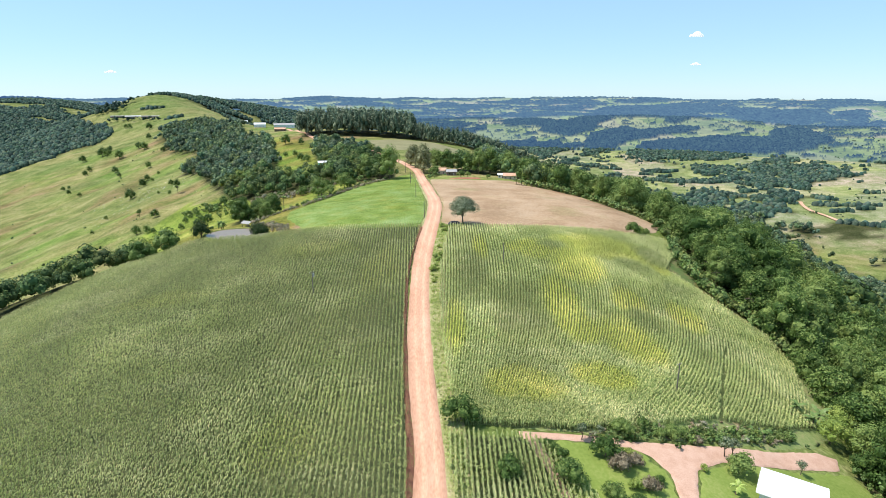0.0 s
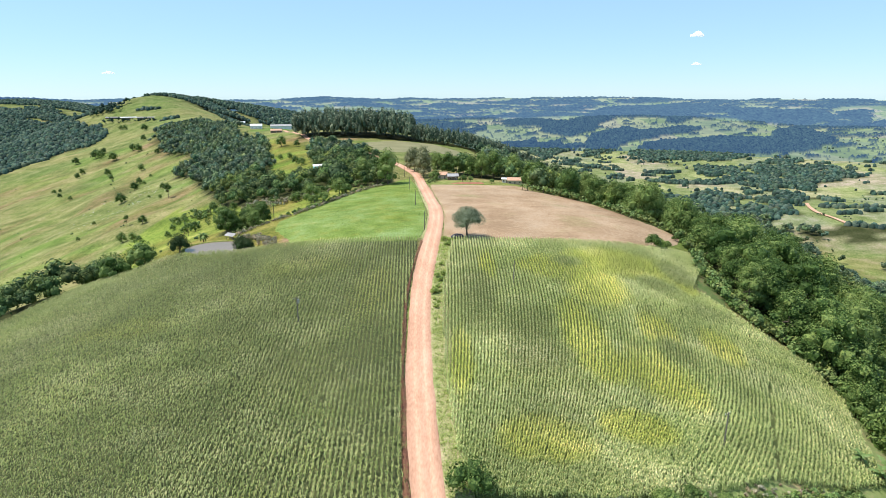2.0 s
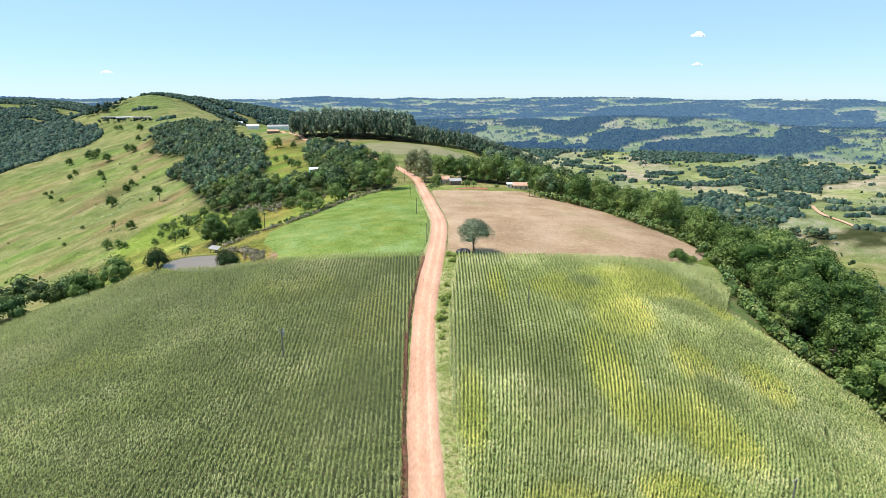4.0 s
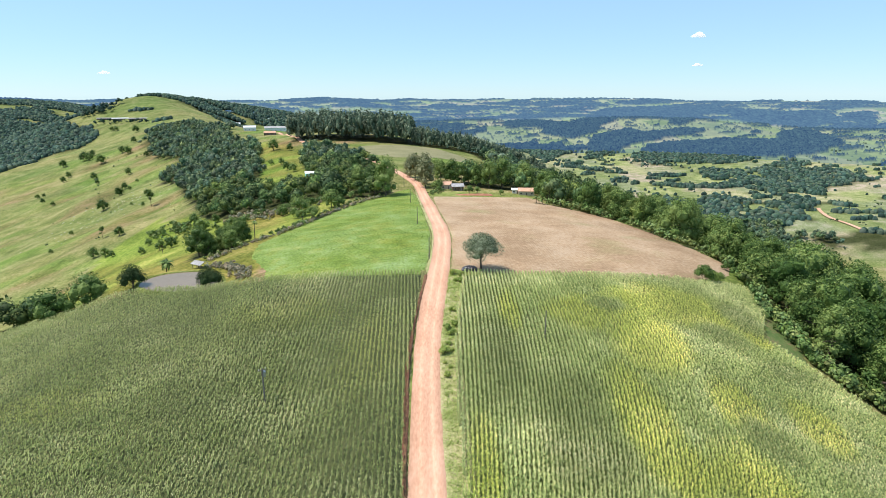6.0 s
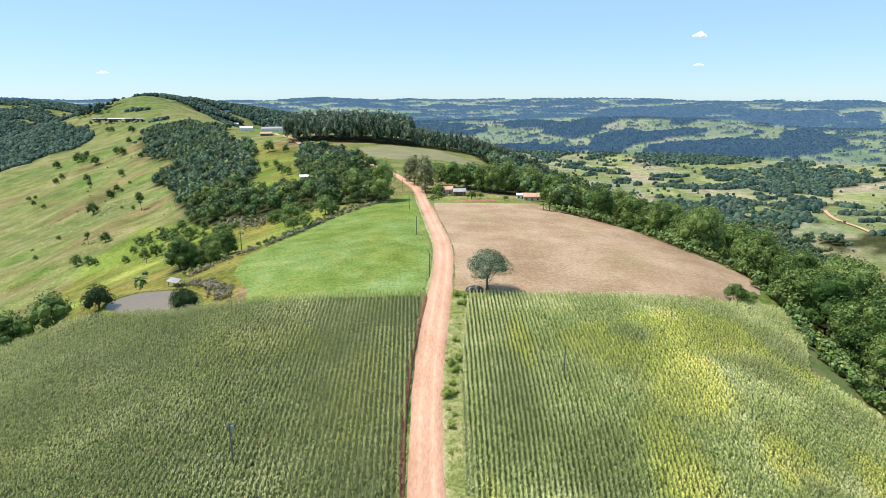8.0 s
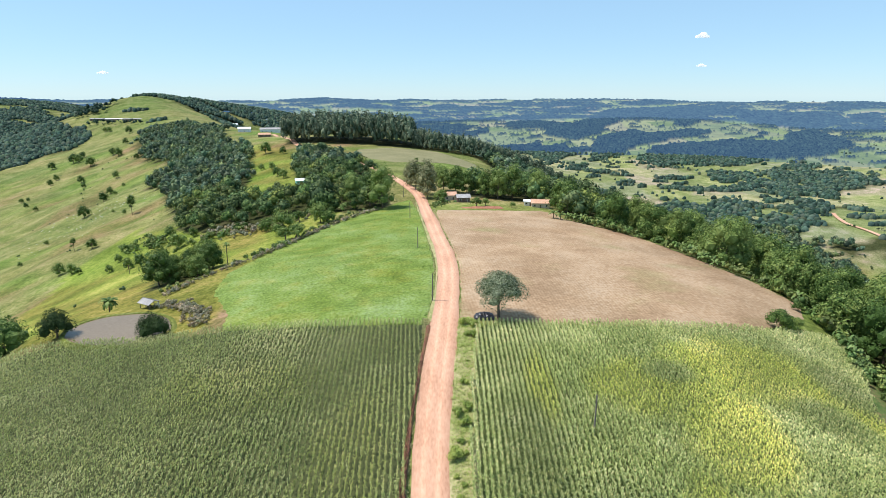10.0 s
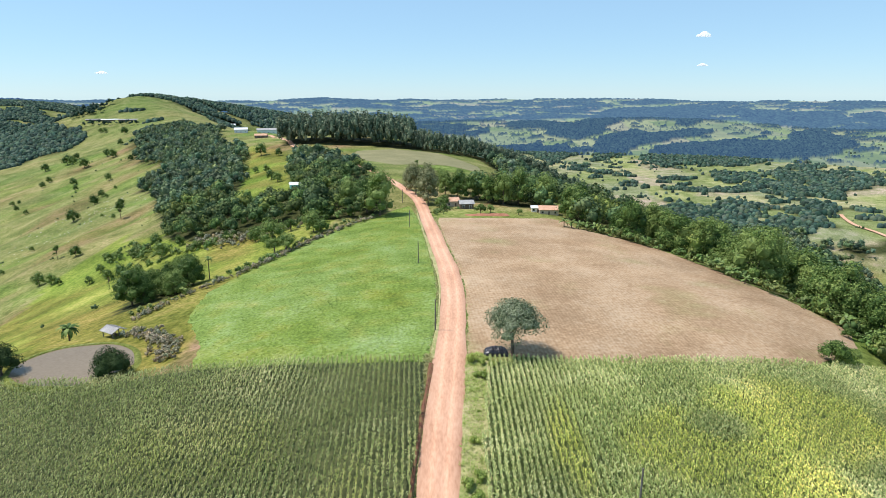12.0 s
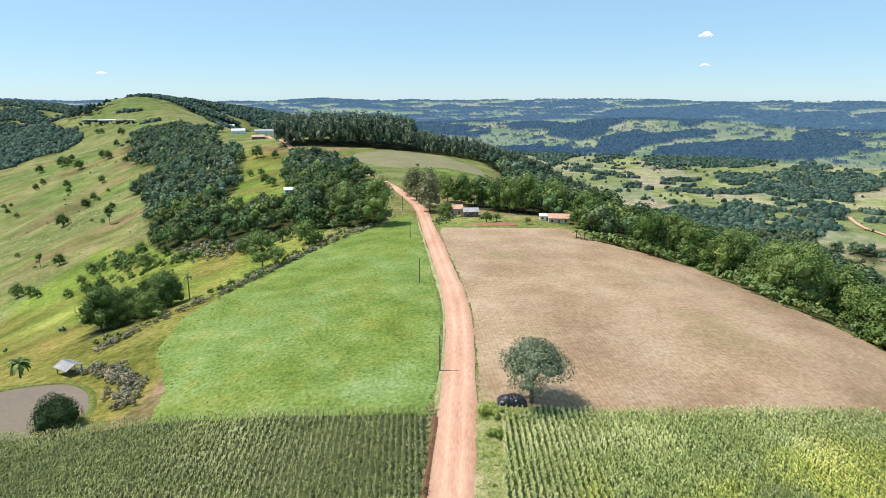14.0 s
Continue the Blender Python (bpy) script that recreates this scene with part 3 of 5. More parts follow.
def ribbon(name, line, profile, mat, tone_of=None, kind="structure", label="", category=""):
    """A strip along a line; profile: rows of sideways place (to the right) and lift."""
    d = np.gradient(line, axis=0)
    d /= np.hypot(*d.T)[:, None]
    right = np.c_[d[:, 1], -d[:, 0]]
    k = len(profile)
    z0 = height(line[:, 0], line[:, 1])
    co, tn = [], []
    along = np.arange(len(line)) * 2.5
    for j, (o, up) in enumerate(profile):
        wob = 0.5 * (vnoise(along / 7, along * 0 + j, 4) - 0.5) + 0.8 * (vnoise(along / 29, along * 0 + j, 14) - 0.5) if j in (0, k - 1) else 0
        q = line + right * (o + wob)[:, None] if np.ndim(wob) else line + right * o
        co.append(np.c_[q, (z0 + height(q[:, 0], q[:, 1])) / 2 + up])
        tn.append(np.full(len(line), tone_of[j] if tone_of else 1.0))
    co, tn = np.stack(co, 1).reshape(-1, 3), np.stack(tn, 1).ravel()
    ob = new(name, build(name, co, grid_faces(k, len(line)), mat, True, tn))
    return tagged(ob, label, category, kind=kind)


ribbon("road", LINE, [(-3.6, 0.1), (-2.8, 0.22), (-2.0, 0.24), (-1.4, 0.2), (-0.7, 0.26), (0, 0.28), (0.7, 0.25), (1.3, 0.2), (2.0, 0.26), (2.9, 0.24), (3.7, 0.1)], M["road"],
       [0.72, 0.85, 0.95, 1.13, 0.97, 0.92, 0.98, 1.13, 0.93, 0.82, 0.7], label="reddish dirt road with paler wheel tracks along the ridge", category="road")
near = LINE[(LINE[:, 1] > 20) & (LINE[:, 1] < 257)]
ribbon("road_bank", near, [(-4.9, 0.1), (-4.5, 0.5), (-4.1, 0.45), (-3.7, 0.1)], M["bank"], label="low dark red earth bank beside the road", category="bank")

M["verge"] = material("pale_verge_grass", [(0.2, 0.23, 0.07), (0.32, 0.3, 0.13), (0.43, 0.36, 0.2)], 0.25, 0.95, 0.9, 9, bump_dist=0.2, spread=0.14, speck=(1.5, 0.2))
ribbon("verge", LINE[(LINE[:, 1] > 20) & (LINE[:, 1] < 262)], [(3.5, 0.16), (4.6, 0.24), (6.0, 0.22), (8.0, 0.16), (9.2, 0.12)], M["verge"], label="pale grassy verge beside the dirt road", category="verge")
ribbon("verge", LINE[(LINE[:, 1] > 258) & (LINE[:, 1] < 470)], [(-4.5, 0.12), (-4.2, 0.16), (-3.8, 0.16), (-3.5, 0.12)], M["verge"], label="pale grassy verge above the road", category="verge")

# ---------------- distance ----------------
# Blue emission stands in for distance haze; the land itself gives no light.
def far_material(name, haze_glow, amount):
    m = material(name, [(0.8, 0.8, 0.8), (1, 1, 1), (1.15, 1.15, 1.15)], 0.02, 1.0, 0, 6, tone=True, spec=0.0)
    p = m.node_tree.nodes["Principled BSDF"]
    p.inputs["Emission Color"].default_value, p.inputs["Emission Strength"].default_value = (*haze_glow, 1), amount
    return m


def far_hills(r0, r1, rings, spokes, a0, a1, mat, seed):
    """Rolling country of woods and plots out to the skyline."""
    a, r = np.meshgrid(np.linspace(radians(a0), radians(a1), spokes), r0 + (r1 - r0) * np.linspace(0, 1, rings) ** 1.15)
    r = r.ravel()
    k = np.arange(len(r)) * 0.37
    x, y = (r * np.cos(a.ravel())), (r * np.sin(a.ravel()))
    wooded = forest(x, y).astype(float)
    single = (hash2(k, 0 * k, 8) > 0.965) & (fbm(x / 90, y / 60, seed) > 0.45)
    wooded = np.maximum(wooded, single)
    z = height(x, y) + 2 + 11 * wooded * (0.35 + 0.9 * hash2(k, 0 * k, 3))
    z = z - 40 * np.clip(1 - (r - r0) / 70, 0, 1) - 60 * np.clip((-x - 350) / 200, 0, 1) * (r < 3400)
    # Plots dulled and tinted bluer, haze put into their colour.
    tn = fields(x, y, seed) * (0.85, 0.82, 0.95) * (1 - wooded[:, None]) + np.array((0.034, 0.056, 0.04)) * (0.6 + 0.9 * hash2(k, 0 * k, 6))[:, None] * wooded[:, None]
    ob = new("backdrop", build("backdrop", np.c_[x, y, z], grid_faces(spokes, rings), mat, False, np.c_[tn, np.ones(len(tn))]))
    return tagged(ob, "distant hills of woods and fields, haze added as blue glow", "backdrop", kind="structure")


# Haze as emission, stronger on the skyline ring.
M["far"] = far_material("distant_country_haze_glow", (0.1, 0.3, 1.0), 0.125)
M["farther"] = far_material("skyline_country_haze_glow", (0.17, 0.38, 1.0), 0.21)
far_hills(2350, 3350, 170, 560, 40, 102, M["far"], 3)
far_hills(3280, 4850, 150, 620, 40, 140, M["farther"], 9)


# ---------------- plants ----------------
def ico():
    bm = bmesh.new()
    bmesh.ops.create_icosphere(bm, subdivisions=1, radius=1)
    bm.verts.index_update()
    co, f = np.array([v.co for v in bm.verts]), np.array([[v.index for v in q.verts] for q in bm.faces])
    bm.free()
    return co, f


ICO = ico()


def foliage(rng, lobes, count, size, core=0.72, low=-0.6, ruffle=0.36):
    """Triangles of many small leaf sprays over rounded lobes, with a lumpy inner mass. lobes: x, y, z, rx, ry, rz."""
    lobes = np.asarray(lobes, float)
    area = lobes[:, 3] * lobes[:, 5]
    pick = rng.choice(len(lobes), count, p=area / area.sum())
    d = rng.normal(size=(count, 3))
    d /= np.linalg.norm(d, axis=1)[:, None]
    d[:, 2] = np.where(d[:, 2] < low, -d[:, 2], d[:, 2])
    c = lobes[pick, :3] + d * lobes[pick, 3:] * rng.uniform(0.82, 1.1, (count, 1))
    nrm = d + rng.normal(size=(count, 3)) * ruffle
    nrm /= np.linalg.norm(nrm, axis=1)[:, None]
    u = np.cross(nrm, rng.normal(size=(count, 3)))
    u /= np.linalg.norm(u, axis=1)[:, None]
    v = np.cross(nrm, u)
    s = size * rng.uniform(0.55, 1.35, (count, 1))
    quad = np.stack([c - u * s * 0.5, c - v * s * 0.32 + nrm * s * 0.1, c + u * s * 0.5, c + v * s * 0.32 + nrm * s * 0.1], 1)
    co = [quad.reshape(-1, 3)]
    i = np.arange(count)[:, None] * 4
    fa = [np.vstack([i + [0, 1, 2], i + [0, 2, 3]])]
    if core:
        m, k = len(lobes), len(ICO[0])
        r = core * rng.uniform(0.82, 1.12, (m, k, 1))
        co.append((lobes[:, None, :3] + ICO[0][None] * lobes[:, None, 3:] * r).reshape(-1, 3))
        fa.append((ICO[1][None] + (np.arange(m) * k)[:, None, None]).reshape(-1, 3) + count * 4)
    return np.vstack(co), np.vstack(fa)


def lobes_round(rng, n, width, z0, z1, flat=0.55, skirt=0):
    out = []
    for k in range(skirt):
        a, s = k * 6.283 / skirt + rng.uniform(-0.3, 0.3), width * rng.uniform(0.38, 0.5)
        out.append((0.62 * width * math.cos(a), 0.62 * width * math.sin(a), z0 + 0.14 * (z1 - z0) * rng.uniform(0.6, 1.6), s, s, s * 0.95))
    for k in range(n):
        a, r = k * 2.399 + rng.uniform(-0.3, 0.3), width * math.sqrt((k + 0.3) / n) * rng.uniform(0.75, 1.0)
        up = z0 + (z1 - z0) * (1 - (r / width) ** 2 * rng.uniform(0.7, 1.0)) * rng.uniform(0.75, 1.0)
        s = width * rng.uniform(0.42, 0.6)
        out.append((r * math.cos(a) * 0.8, r * math.sin(a) * 0.8, up, s, s, s * flat * rng.uniform(0.95, 1.35)))
    return out


def trunk_mesh(rng, height_, r, lobes, limbs=6, fork=0.4):
    bm = bmesh.new()
    top = Vector((rng.uniform(-0.3, 0.3), rng.uniform(-0.3, 0.3), height_ * fork))
    tube(bm, (0, 0, -1.2), (top.x * 0.4, top.y * 0.4, top.z * 0.5), r * 1.35, r, 9)
    tube(bm, (top.x * 0.4, top.y * 0.4, top.z * 0.48), top, r, r * 0.8, 9)
    for b in list(lobes)[:limbs]:
        end = Vector(b[:3])
        bend = top.lerp(end, 0.5) + Vector((0, 0, 0.12 * height_ * rng.uniform(-0.2, 0.6)))
        tube(bm, top - Vector((0, 0, 0.15)), bend, r * 0.55, r * 0.36, 6)
        tube(bm, bend, end, r * 0.36, r * 0.12, 6)
    return bm


def make_tree(name, seed, tall, wide, lobes_n, leaves, size, mat, r=0.28, z0=0.35, fork=0.35, flat=0.85, skirt=0, core=0.62):
    rng = np.random.default_rng(seed)
    lobes = lobes_round(rng, lobes_n, wide / 2, tall * z0, tall * 0.88, flat, skirt)
    ob = empty(name, 0, 0, 0)
    part("trunk", trunk_mesh(rng, tall, r, lobes, 6, fork), M["bark"], ob)
    co, f = foliage(rng, lobes, leaves, size, core)
    part("crown", build("crown", co, f, mat), mat, ob)
    return ob


def settle(ob, x, y, turn=0.0, scale=1.0, first=False, sink=0.1):
    m = pose(x, y, hz(x, y) - sink, 0, 0, turn) @ Matrix.Scale(scale, 4)
    if first:
        ob.matrix_basis = m
        return ob
    made = copy_thing(ob, Matrix())
    made.matrix_basis = m
    return made


# ---------------- woods ----------------
def proto(seed, quads, size, tall=1.0, wide=0.95, n=5, flat=0.95, z0=0.3, core=0.8):
    rng = np.random.default_rng(seed)
    return foliage(rng, lobes_round(rng, n, wide / 2, tall * z0, tall * 0.86, flat), quads, size, core=core, ruffle=0.26)


def scatter(name, protos, x, y, s, rng, mat, label, tint=None, sink=0.5, squash=None, aligned=False, smooth=True):
    """Many plants as one mesh."""
    which, turn = rng.integers(len(protos), size=len(x)), rng.uniform(0, 6.283, len(x))
    if aligned:
        turn = rng.integers(2, size=len(x)) * math.pi + rng.normal(0, 0.42, len(x))
    z = height(x, y) - sink
    cos, fas, tns, base = [], [], [], 0
    for k, (co, f, *shade) in enumerate(protos):
        i = np.nonzero(which == k)[0]
        if not len(i):
            continue
        c, sn = np.cos(turn[i])[:, None], np.sin(turn[i])[:, None]
        sx = s[i][:, None]
        sy = sx * (squash[i][:, None] if squash is not None else 1)
        P = np.stack([(co[:, 0] * c - co[:, 1] * sn) * sx + x[i][:, None], (co[:, 0] * sn + co[:, 1] * c) * sx + y[i][:, None], co[:, 2] * sy + z[i][:, None]], -1)
        cos.append(P.reshape(-1, 3))
        fas.append((f[None] + (np.arange(len(i)) * len(co))[:, None, None]).reshape(-1, 3) + base)
        t = tint[i] if tint is not None else np.tile(rng.uniform(0.7, 1.25, (len(i), 1)), (1, 3)) * np.c_[rng.uniform(0.85, 1.2, len(i)), np.ones(len(i)), rng.uniform(0.8, 1.1, len(i))]
        t = np.c_[t, np.ones(len(i))]
        t = np.repeat(t, len(co), 0)
        if shade:
            t[:, :3] *= np.tile(shade[0], (len(i), 1))
        tns.append(t)
        base += len(i) * len(co)
    ob = new(name, build(name, np.vstack(cos), np.vstack(fas), mat, smooth, np.vstack(tns)))
    return tagged(ob, label, "woods", kind="stuff")


def spots(x0, x1, y0, y1, d, rng, keep):
    x, y = (a.ravel() for a in np.meshgrid(np.arange(x0, x1, d), np.arange(y0, y1, d)))
    x, y = x + rng.uniform(-0.7, 0.7, len(x)) * d, y + rng.uniform(-0.7, 0.7, len(x)) * d
    k = keep(x, y)
    return x[k], y[k]


def seen(x, y):
    """Inside the broad wedge of land that the flight overlooks."""
    return (y > 40) & (np.abs(x) < 90 + 0.86 * (y + 10))


def near_flank(x, y):
    return east_of(x, y) & (y > 110) & (y < 425) & (x < np.interp(y, [110, 200, 300, 425], [185, 205, 185, 130]))


MID = [proto(100 + k, 190, 0.12, n=4, wide=0.9 + 0.12 * (k % 3), z0=0.25, core=0.7) for k in range(8)]
PLAIN = [proto(120 + k, 52, 0.19, n=2, wide=0.95 + 0.12 * (k % 3), z0=0.3, core=0.84) for k in range(6)]
TALL = [proto(140 + k, 60, 0.07, wide=0.3, n=5, flat=1.7, z0=0.24, core=0.7) for k in range(5)]


def clump(seed):
    """A rough far crown: an uneven dome of five sides."""
    rng = np.random.default_rng(seed)
    co = [(rng.uniform(-0.1, 0.1), rng.uniform(-0.1, 0.1), rng.uniform(0.75, 1.0))]
    for r, z in ((0.42, 0.68), (0.5, 0.1)):
        for k in range(5):
            a = k * 1.2566 + (0.63 if z < 0.5 else 0) + rng.uniform(-0.3, 0.3)
            q = r * rng.uniform(0.75, 1.2)
            co.append((q * math.cos(a), q * math.sin(a), z * rng.uniform(0.8, 1.15)))
    f = []
    for k in range(5):
        a, b, c, d = 1 + k, 1 + (k + 1) % 5, 6 + k, 6 + (k + 1) % 5
        f += [(0, a, b), (a, c, b), (c, d, b)]
    return np.array(co), np.array(f)


SMALL = [clump(160 + k) for k in range(7)]


def crowns(n, rng):
    """Tints from tree to tree: mostly dark, some fresh, some greyish."""
    v = rng.uniform(0.6, 1.2, n) ** 1.2
    fresh = rng.random(n) < 0.13
    return np.stack([v * np.where(fresh, 1.55, rng.uniform(0.85, 1.15, n)), v * np.where(fresh, 1.35, 1.0), v * np.where(fresh, 1.0, rng.uniform(0.8, 1.25, n))], -1)


x, y = spots(-900, 740, 60, 1600, 9.8, RNG, lambda x, y: seen(x, y) & forest(x, y) & ~near_flank(x, y) & ~inside(x, y, EUCALYPT) & ~inside(x, y, GROVE_WEST) & (np.hypot(x, y) < np.where(x < 0, 1650, 1400)))
reach = np.hypot(x, y)
size = RNG.uniform(9, 15, len(x)) * np.where(x > 0, 1.15, 1.0) * (1 + 0.25 * (RNG.random(len(x)) > 0.85))
# Blue cut in near crowns, raised in far ones as painted haze.
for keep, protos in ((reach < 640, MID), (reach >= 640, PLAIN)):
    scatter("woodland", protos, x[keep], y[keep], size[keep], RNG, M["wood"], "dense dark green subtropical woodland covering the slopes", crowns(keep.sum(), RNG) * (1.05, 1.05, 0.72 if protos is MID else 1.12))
x, y = spots(-300, 350, 840, 1070, 7.0, RNG, lambda x, y: inside(x, y, EUCALYPT))
tl = RNG.uniform(33, 46, len(x)) * np.where(x > -40, 0.72, 1.08)
scatter("eucalyptus_wood", TALL, x, y, tl, RNG, M["wood"], "tall grey-green eucalyptus plantation on the ridge", np.tile(RNG.uniform(0.6, 1.15, (len(x), 1)), (1, 3)) * [1.3, 1.15, 1.45], sink=6.0, smooth=False)
x, y = spots(-2700, 2200, 700, 3100, 7.8, RNG, lambda x, y: seen(x, y) & forest(x, y) & (np.hypot(x, y) >= np.where(x < 0, 1650, 1400)) & (np.hypot(x, y) < np.where(x < -300, 3300, 2420)))
scatter("far_woods", SMALL, x, y, RNG.uniform(8, 14, len(x)), RNG, M["hazy_farwood"], "far patches of dark woodland across the valley", sink=1.5)


def lone(x, y):
    v = fbm(x / 70, y / 70, 91)
    return seen(x, y) & ~forest(x, y) & (RNG.random(len(x)) < np.clip((v - 0.42) * 1.0, 0, 1) * np.where(x < 0, 0.55, 1.0)) & (height(x, y) < -22)


x, y = spots(-1500, 1700, 330, 1500, 15, RNG, lone)
scatter("scattered_trees", PLAIN, x, y, RNG.uniform(2, 7, len(x)) * RNG.uniform(0.5, 1.2, len(x)) * np.where(x < 0, 0.6, 1.2), RNG, M["wood"], "scattered dark trees and shrubs over the pastures", smooth=False)
x, y = spots(100, 2000, 1300, 2420, 22, RNG, lone)
scatter("far_scattered_trees", SMALL, x, y, RNG.uniform(4, 10, len(x)), RNG, M["hazy_farwood"], "distant scattered trees over the pastures")

# ---------------- trees on the western pastures ----------------
PASTURE = [(-830, 1325, 1.67), (-730, 1167, 1.22), (-747, 1210, 1.26), (-793, 1342, 2.22), (-774, 1331, 1.91), (-711, 1266, 2.05), (-792, 1376, 1.41), (-920, 1715, 1.4), (-935, 1720, 1.41), (-691, 1317, 1.58), (-667, 1294, 1.8), (-715, 1415, 1.4), (-806, 1604, 1.92), (-566, 1173, 1.14), (-520, 1018, 1.19), (-625, 1093, 1.32), (-586, 1036, 0.83), (-458, 925, 0.53), (-456, 868, 1.34), (-468, 907, 1.05), (-452, 890, 0.68), (-702, 1049, 0.89), (-690, 1049, 0.66), (-662, 1003, 0.85), (-611, 953, 0.79), (-428, 779, 1.51), (-366, 772, 0.86), (-336, 703, 0.51)]
PASTURE_NEAR = [(-363, 728, 0.41), (-282, 555, 0.9), (-270, 496, 0.9), (-257, 489, 0.78), (-248, 483, 0.51), (-216, 477, 0.58), (-222, 497, 0.69), (-214, 495, 0.68), (-210, 455, 0.55), (-193, 447, 0.66), (-182, 442, 0.79), (-169, 462, 1.03), (-189, 497, 0.89), (-146, 458, 0.56), (-222, 834, 1.56), (-187, 702, 0.69), (-173, 690, 0.79), (-195, 815, 0.96), (-153, 638, 0.92), (-142, 618, 0.88), (-122, 595, 0.65), (-369, 589, 0.46), (-401, 670, 0.52), (-127, 456, 0.62), (-166, 480, 0.68)]

# ---------------- maize ----------------
def maize_plant(rng, leaves=4):
    co, f = [], []
    for k in range(leaves):
        a = math.pi * (k + 0.5) + rng.uniform(-0.7, 0.7)
        h, r, w = rng.uniform(0.8, 1.95), rng.uniform(0.5, 0.8), rng.uniform(0.1, 0.15)
        d, q = np.array((math.cos(a), math.sin(a), 0)), np.array((-math.sin(a), math.cos(a), 0))
        b = len(co)
        up = np.array((0, 0, 1))
        mid, tip = d * r * 0.55 + up * (h + 0.38), d * r + up * (h + rng.uniform(-0.15, 0.3))
        co += [up * h - q * w * 0.6, up * h + q * w * 0.6, mid + q * w, mid - q * w, tip]
        f += [(b, b + 1, b + 2), (b, b + 2, b + 3), (b + 3, b + 2, b + 4)]
    b = len(co)
    co += [np.array((-0.05, 0, 0.2)), np.array((0.05, 0, 0.2)), np.array((0.0, 0.03, 2.1))]
    f += [(b, b + 1, b + 2)]
    shade = [(1.0, 1.0, 1.0)] * len(co)
    for a in (0.3, 2.4, 4.5):
        b, a = len(co), a + rng.uniform(-0.5, 0.5)
        co += [np.array((-0.05, 0.05, 1.9)), np.array((0.05, -0.05, 1.9)), np.array((0.3 * math.cos(a), 0.3 * math.sin(a), 2.5))]
        f += [(b, b + 1, b + 2)]
        shade += [(1.9, 1.5, 1.9)] * 3
    return np.array(co), np.array(f), np.array(shade)


MAIZE = [maize_plant(np.random.default_rng(300 + k)) for k in range(8)]
MAIZE_FULL = [maize_plant(np.random.default_rng(320 + k), 6) for k in range(8)]
YELLOW = [(26, 137, 9, 7), (48, 143, 8, 5), (57, 218, 10, 16), (74, 240, 20, 11), (42, 229, 10, 9), (63, 166, 9, 12), (20, 228, 3, 12), (-32, 112, 7, 8), (-95, 190, 14, 6), (45, 184, 6, 16), (48, 168, 7, 8), (72, 193, 6, 9), (93, 194, 6, 8), (96, 231, 4, 5), (8, 165, 3, 14), (-48, 228, 14, 9), (-20, 205, 7, 16)]


DARK = [(28, 188, 9, 14), (29, 171, 9, 9), (51, 236, 6, 4), (84, 226, 8, 6), (97, 242, 7, 8), (74, 182, 6, 7), (15, 204, 6, 18), (100, 215, 9, 5)]


def maize(poly, bend, along, across, rng, label, plants=MAIZE):
    p = np.array(poly)
    us, vs = np.arange(p[:, 0].min() - 40, p[:, 0].max() + 40, across), np.arange(p[:, 1].min(), p[:, 1].max(), along)
    u, v = (a.ravel() for a in np.meshgrid(us, vs))
    x, y = u + bend(u, v) + rng.normal(0, 0.07, len(u)), v + rng.uniform(-0.45, 0.45, len(u)) * along
    k = inside(x + 0.8 * (vnoise(x / 3, y / 3, 2) - 0.5), y + 0.8 * (vnoise(x / 3, y / 3, 6) - 0.5), poly) & (rng.random(len(x)) > 0.03)
    k &= (np.abs(x) < 80 + 0.82 * (y + 5)) & (y > 45)
    k &= ~((np.abs(x - 80 - 0.51 * (y - 139)) < 0.45) & (y < 180) & (y > 130))
    x, y = x[k], y[k]
    yl = np.zeros(len(x))
    for cx, cy, rx, ry in YELLOW:
        r = ((x - cx) / rx) ** 2 + ((y - cy) / ry) ** 2 + 1.2 * (fbm(x / 6, y / 6, 13) - 0.5)
        yl = np.maximum(yl, np.clip(1.5 - 0.8 * r, 0, 1))
    dk = np.zeros(len(x))
    for cx, cy, rx, ry in DARK:
        r = ((x - cx) / rx) ** 2 + ((y - cy) / ry) ** 2 + 1.2 * (fbm(x / 6, y / 6, 15) - 0.5)
        dk = np.maximum(dk, np.clip(1.4 - 0.8 * r, 0, 1))
    yl = 0.85 * yl * (1 - dk) * np.where(x < 0, 0.4, 1.0)
    broad = np.clip(0.5 + 1.7 * (0.65 * fbm(x / 30, y / 24, 17) + 0.35 * fbm(x / 8, y / 13, 27) - 0.5), 0, 1)
    # Whitish patches put the sheen of the leaves into the tint.
    pale = np.clip((fbm(x / 16, y / 8, 57) - 0.5) * 5, 0, 1) * (0.4 + 0.6 * vnoise(x / 3, y / 3, 58))
    s = (0.86 + 0.24 * broad) * rng.uniform(0.85, 1.12, len(x)) * (1 - 0.12 * yl)
    g = (0.9 + 0.46 * broad) * (1 - 0.22 * dk) * rng.uniform(0.9, 1.1, len(x))
    east = np.clip((x + 5) / 10, 0, 1)
    g = g * (1 + 0.3 * pale)
    tint = np.stack([(1 + 0.08 * pale) * g * (1.08 + 0.29 * east) * (1 + 0.26 * yl), g * (0.95 + 0.27 * east) * (1 + 0.17 * yl), g * (0.86 + 0.3 * east) * (1 - 0.3 * yl) * (1 + 0.3 * pale)], -1)
    ob = scatter("maize", plants, x, y, s, rng, M["corn"], label, tint, sink=0.0, aligned=True, smooth=False)
    ob["category"] = "maize"
    return ob


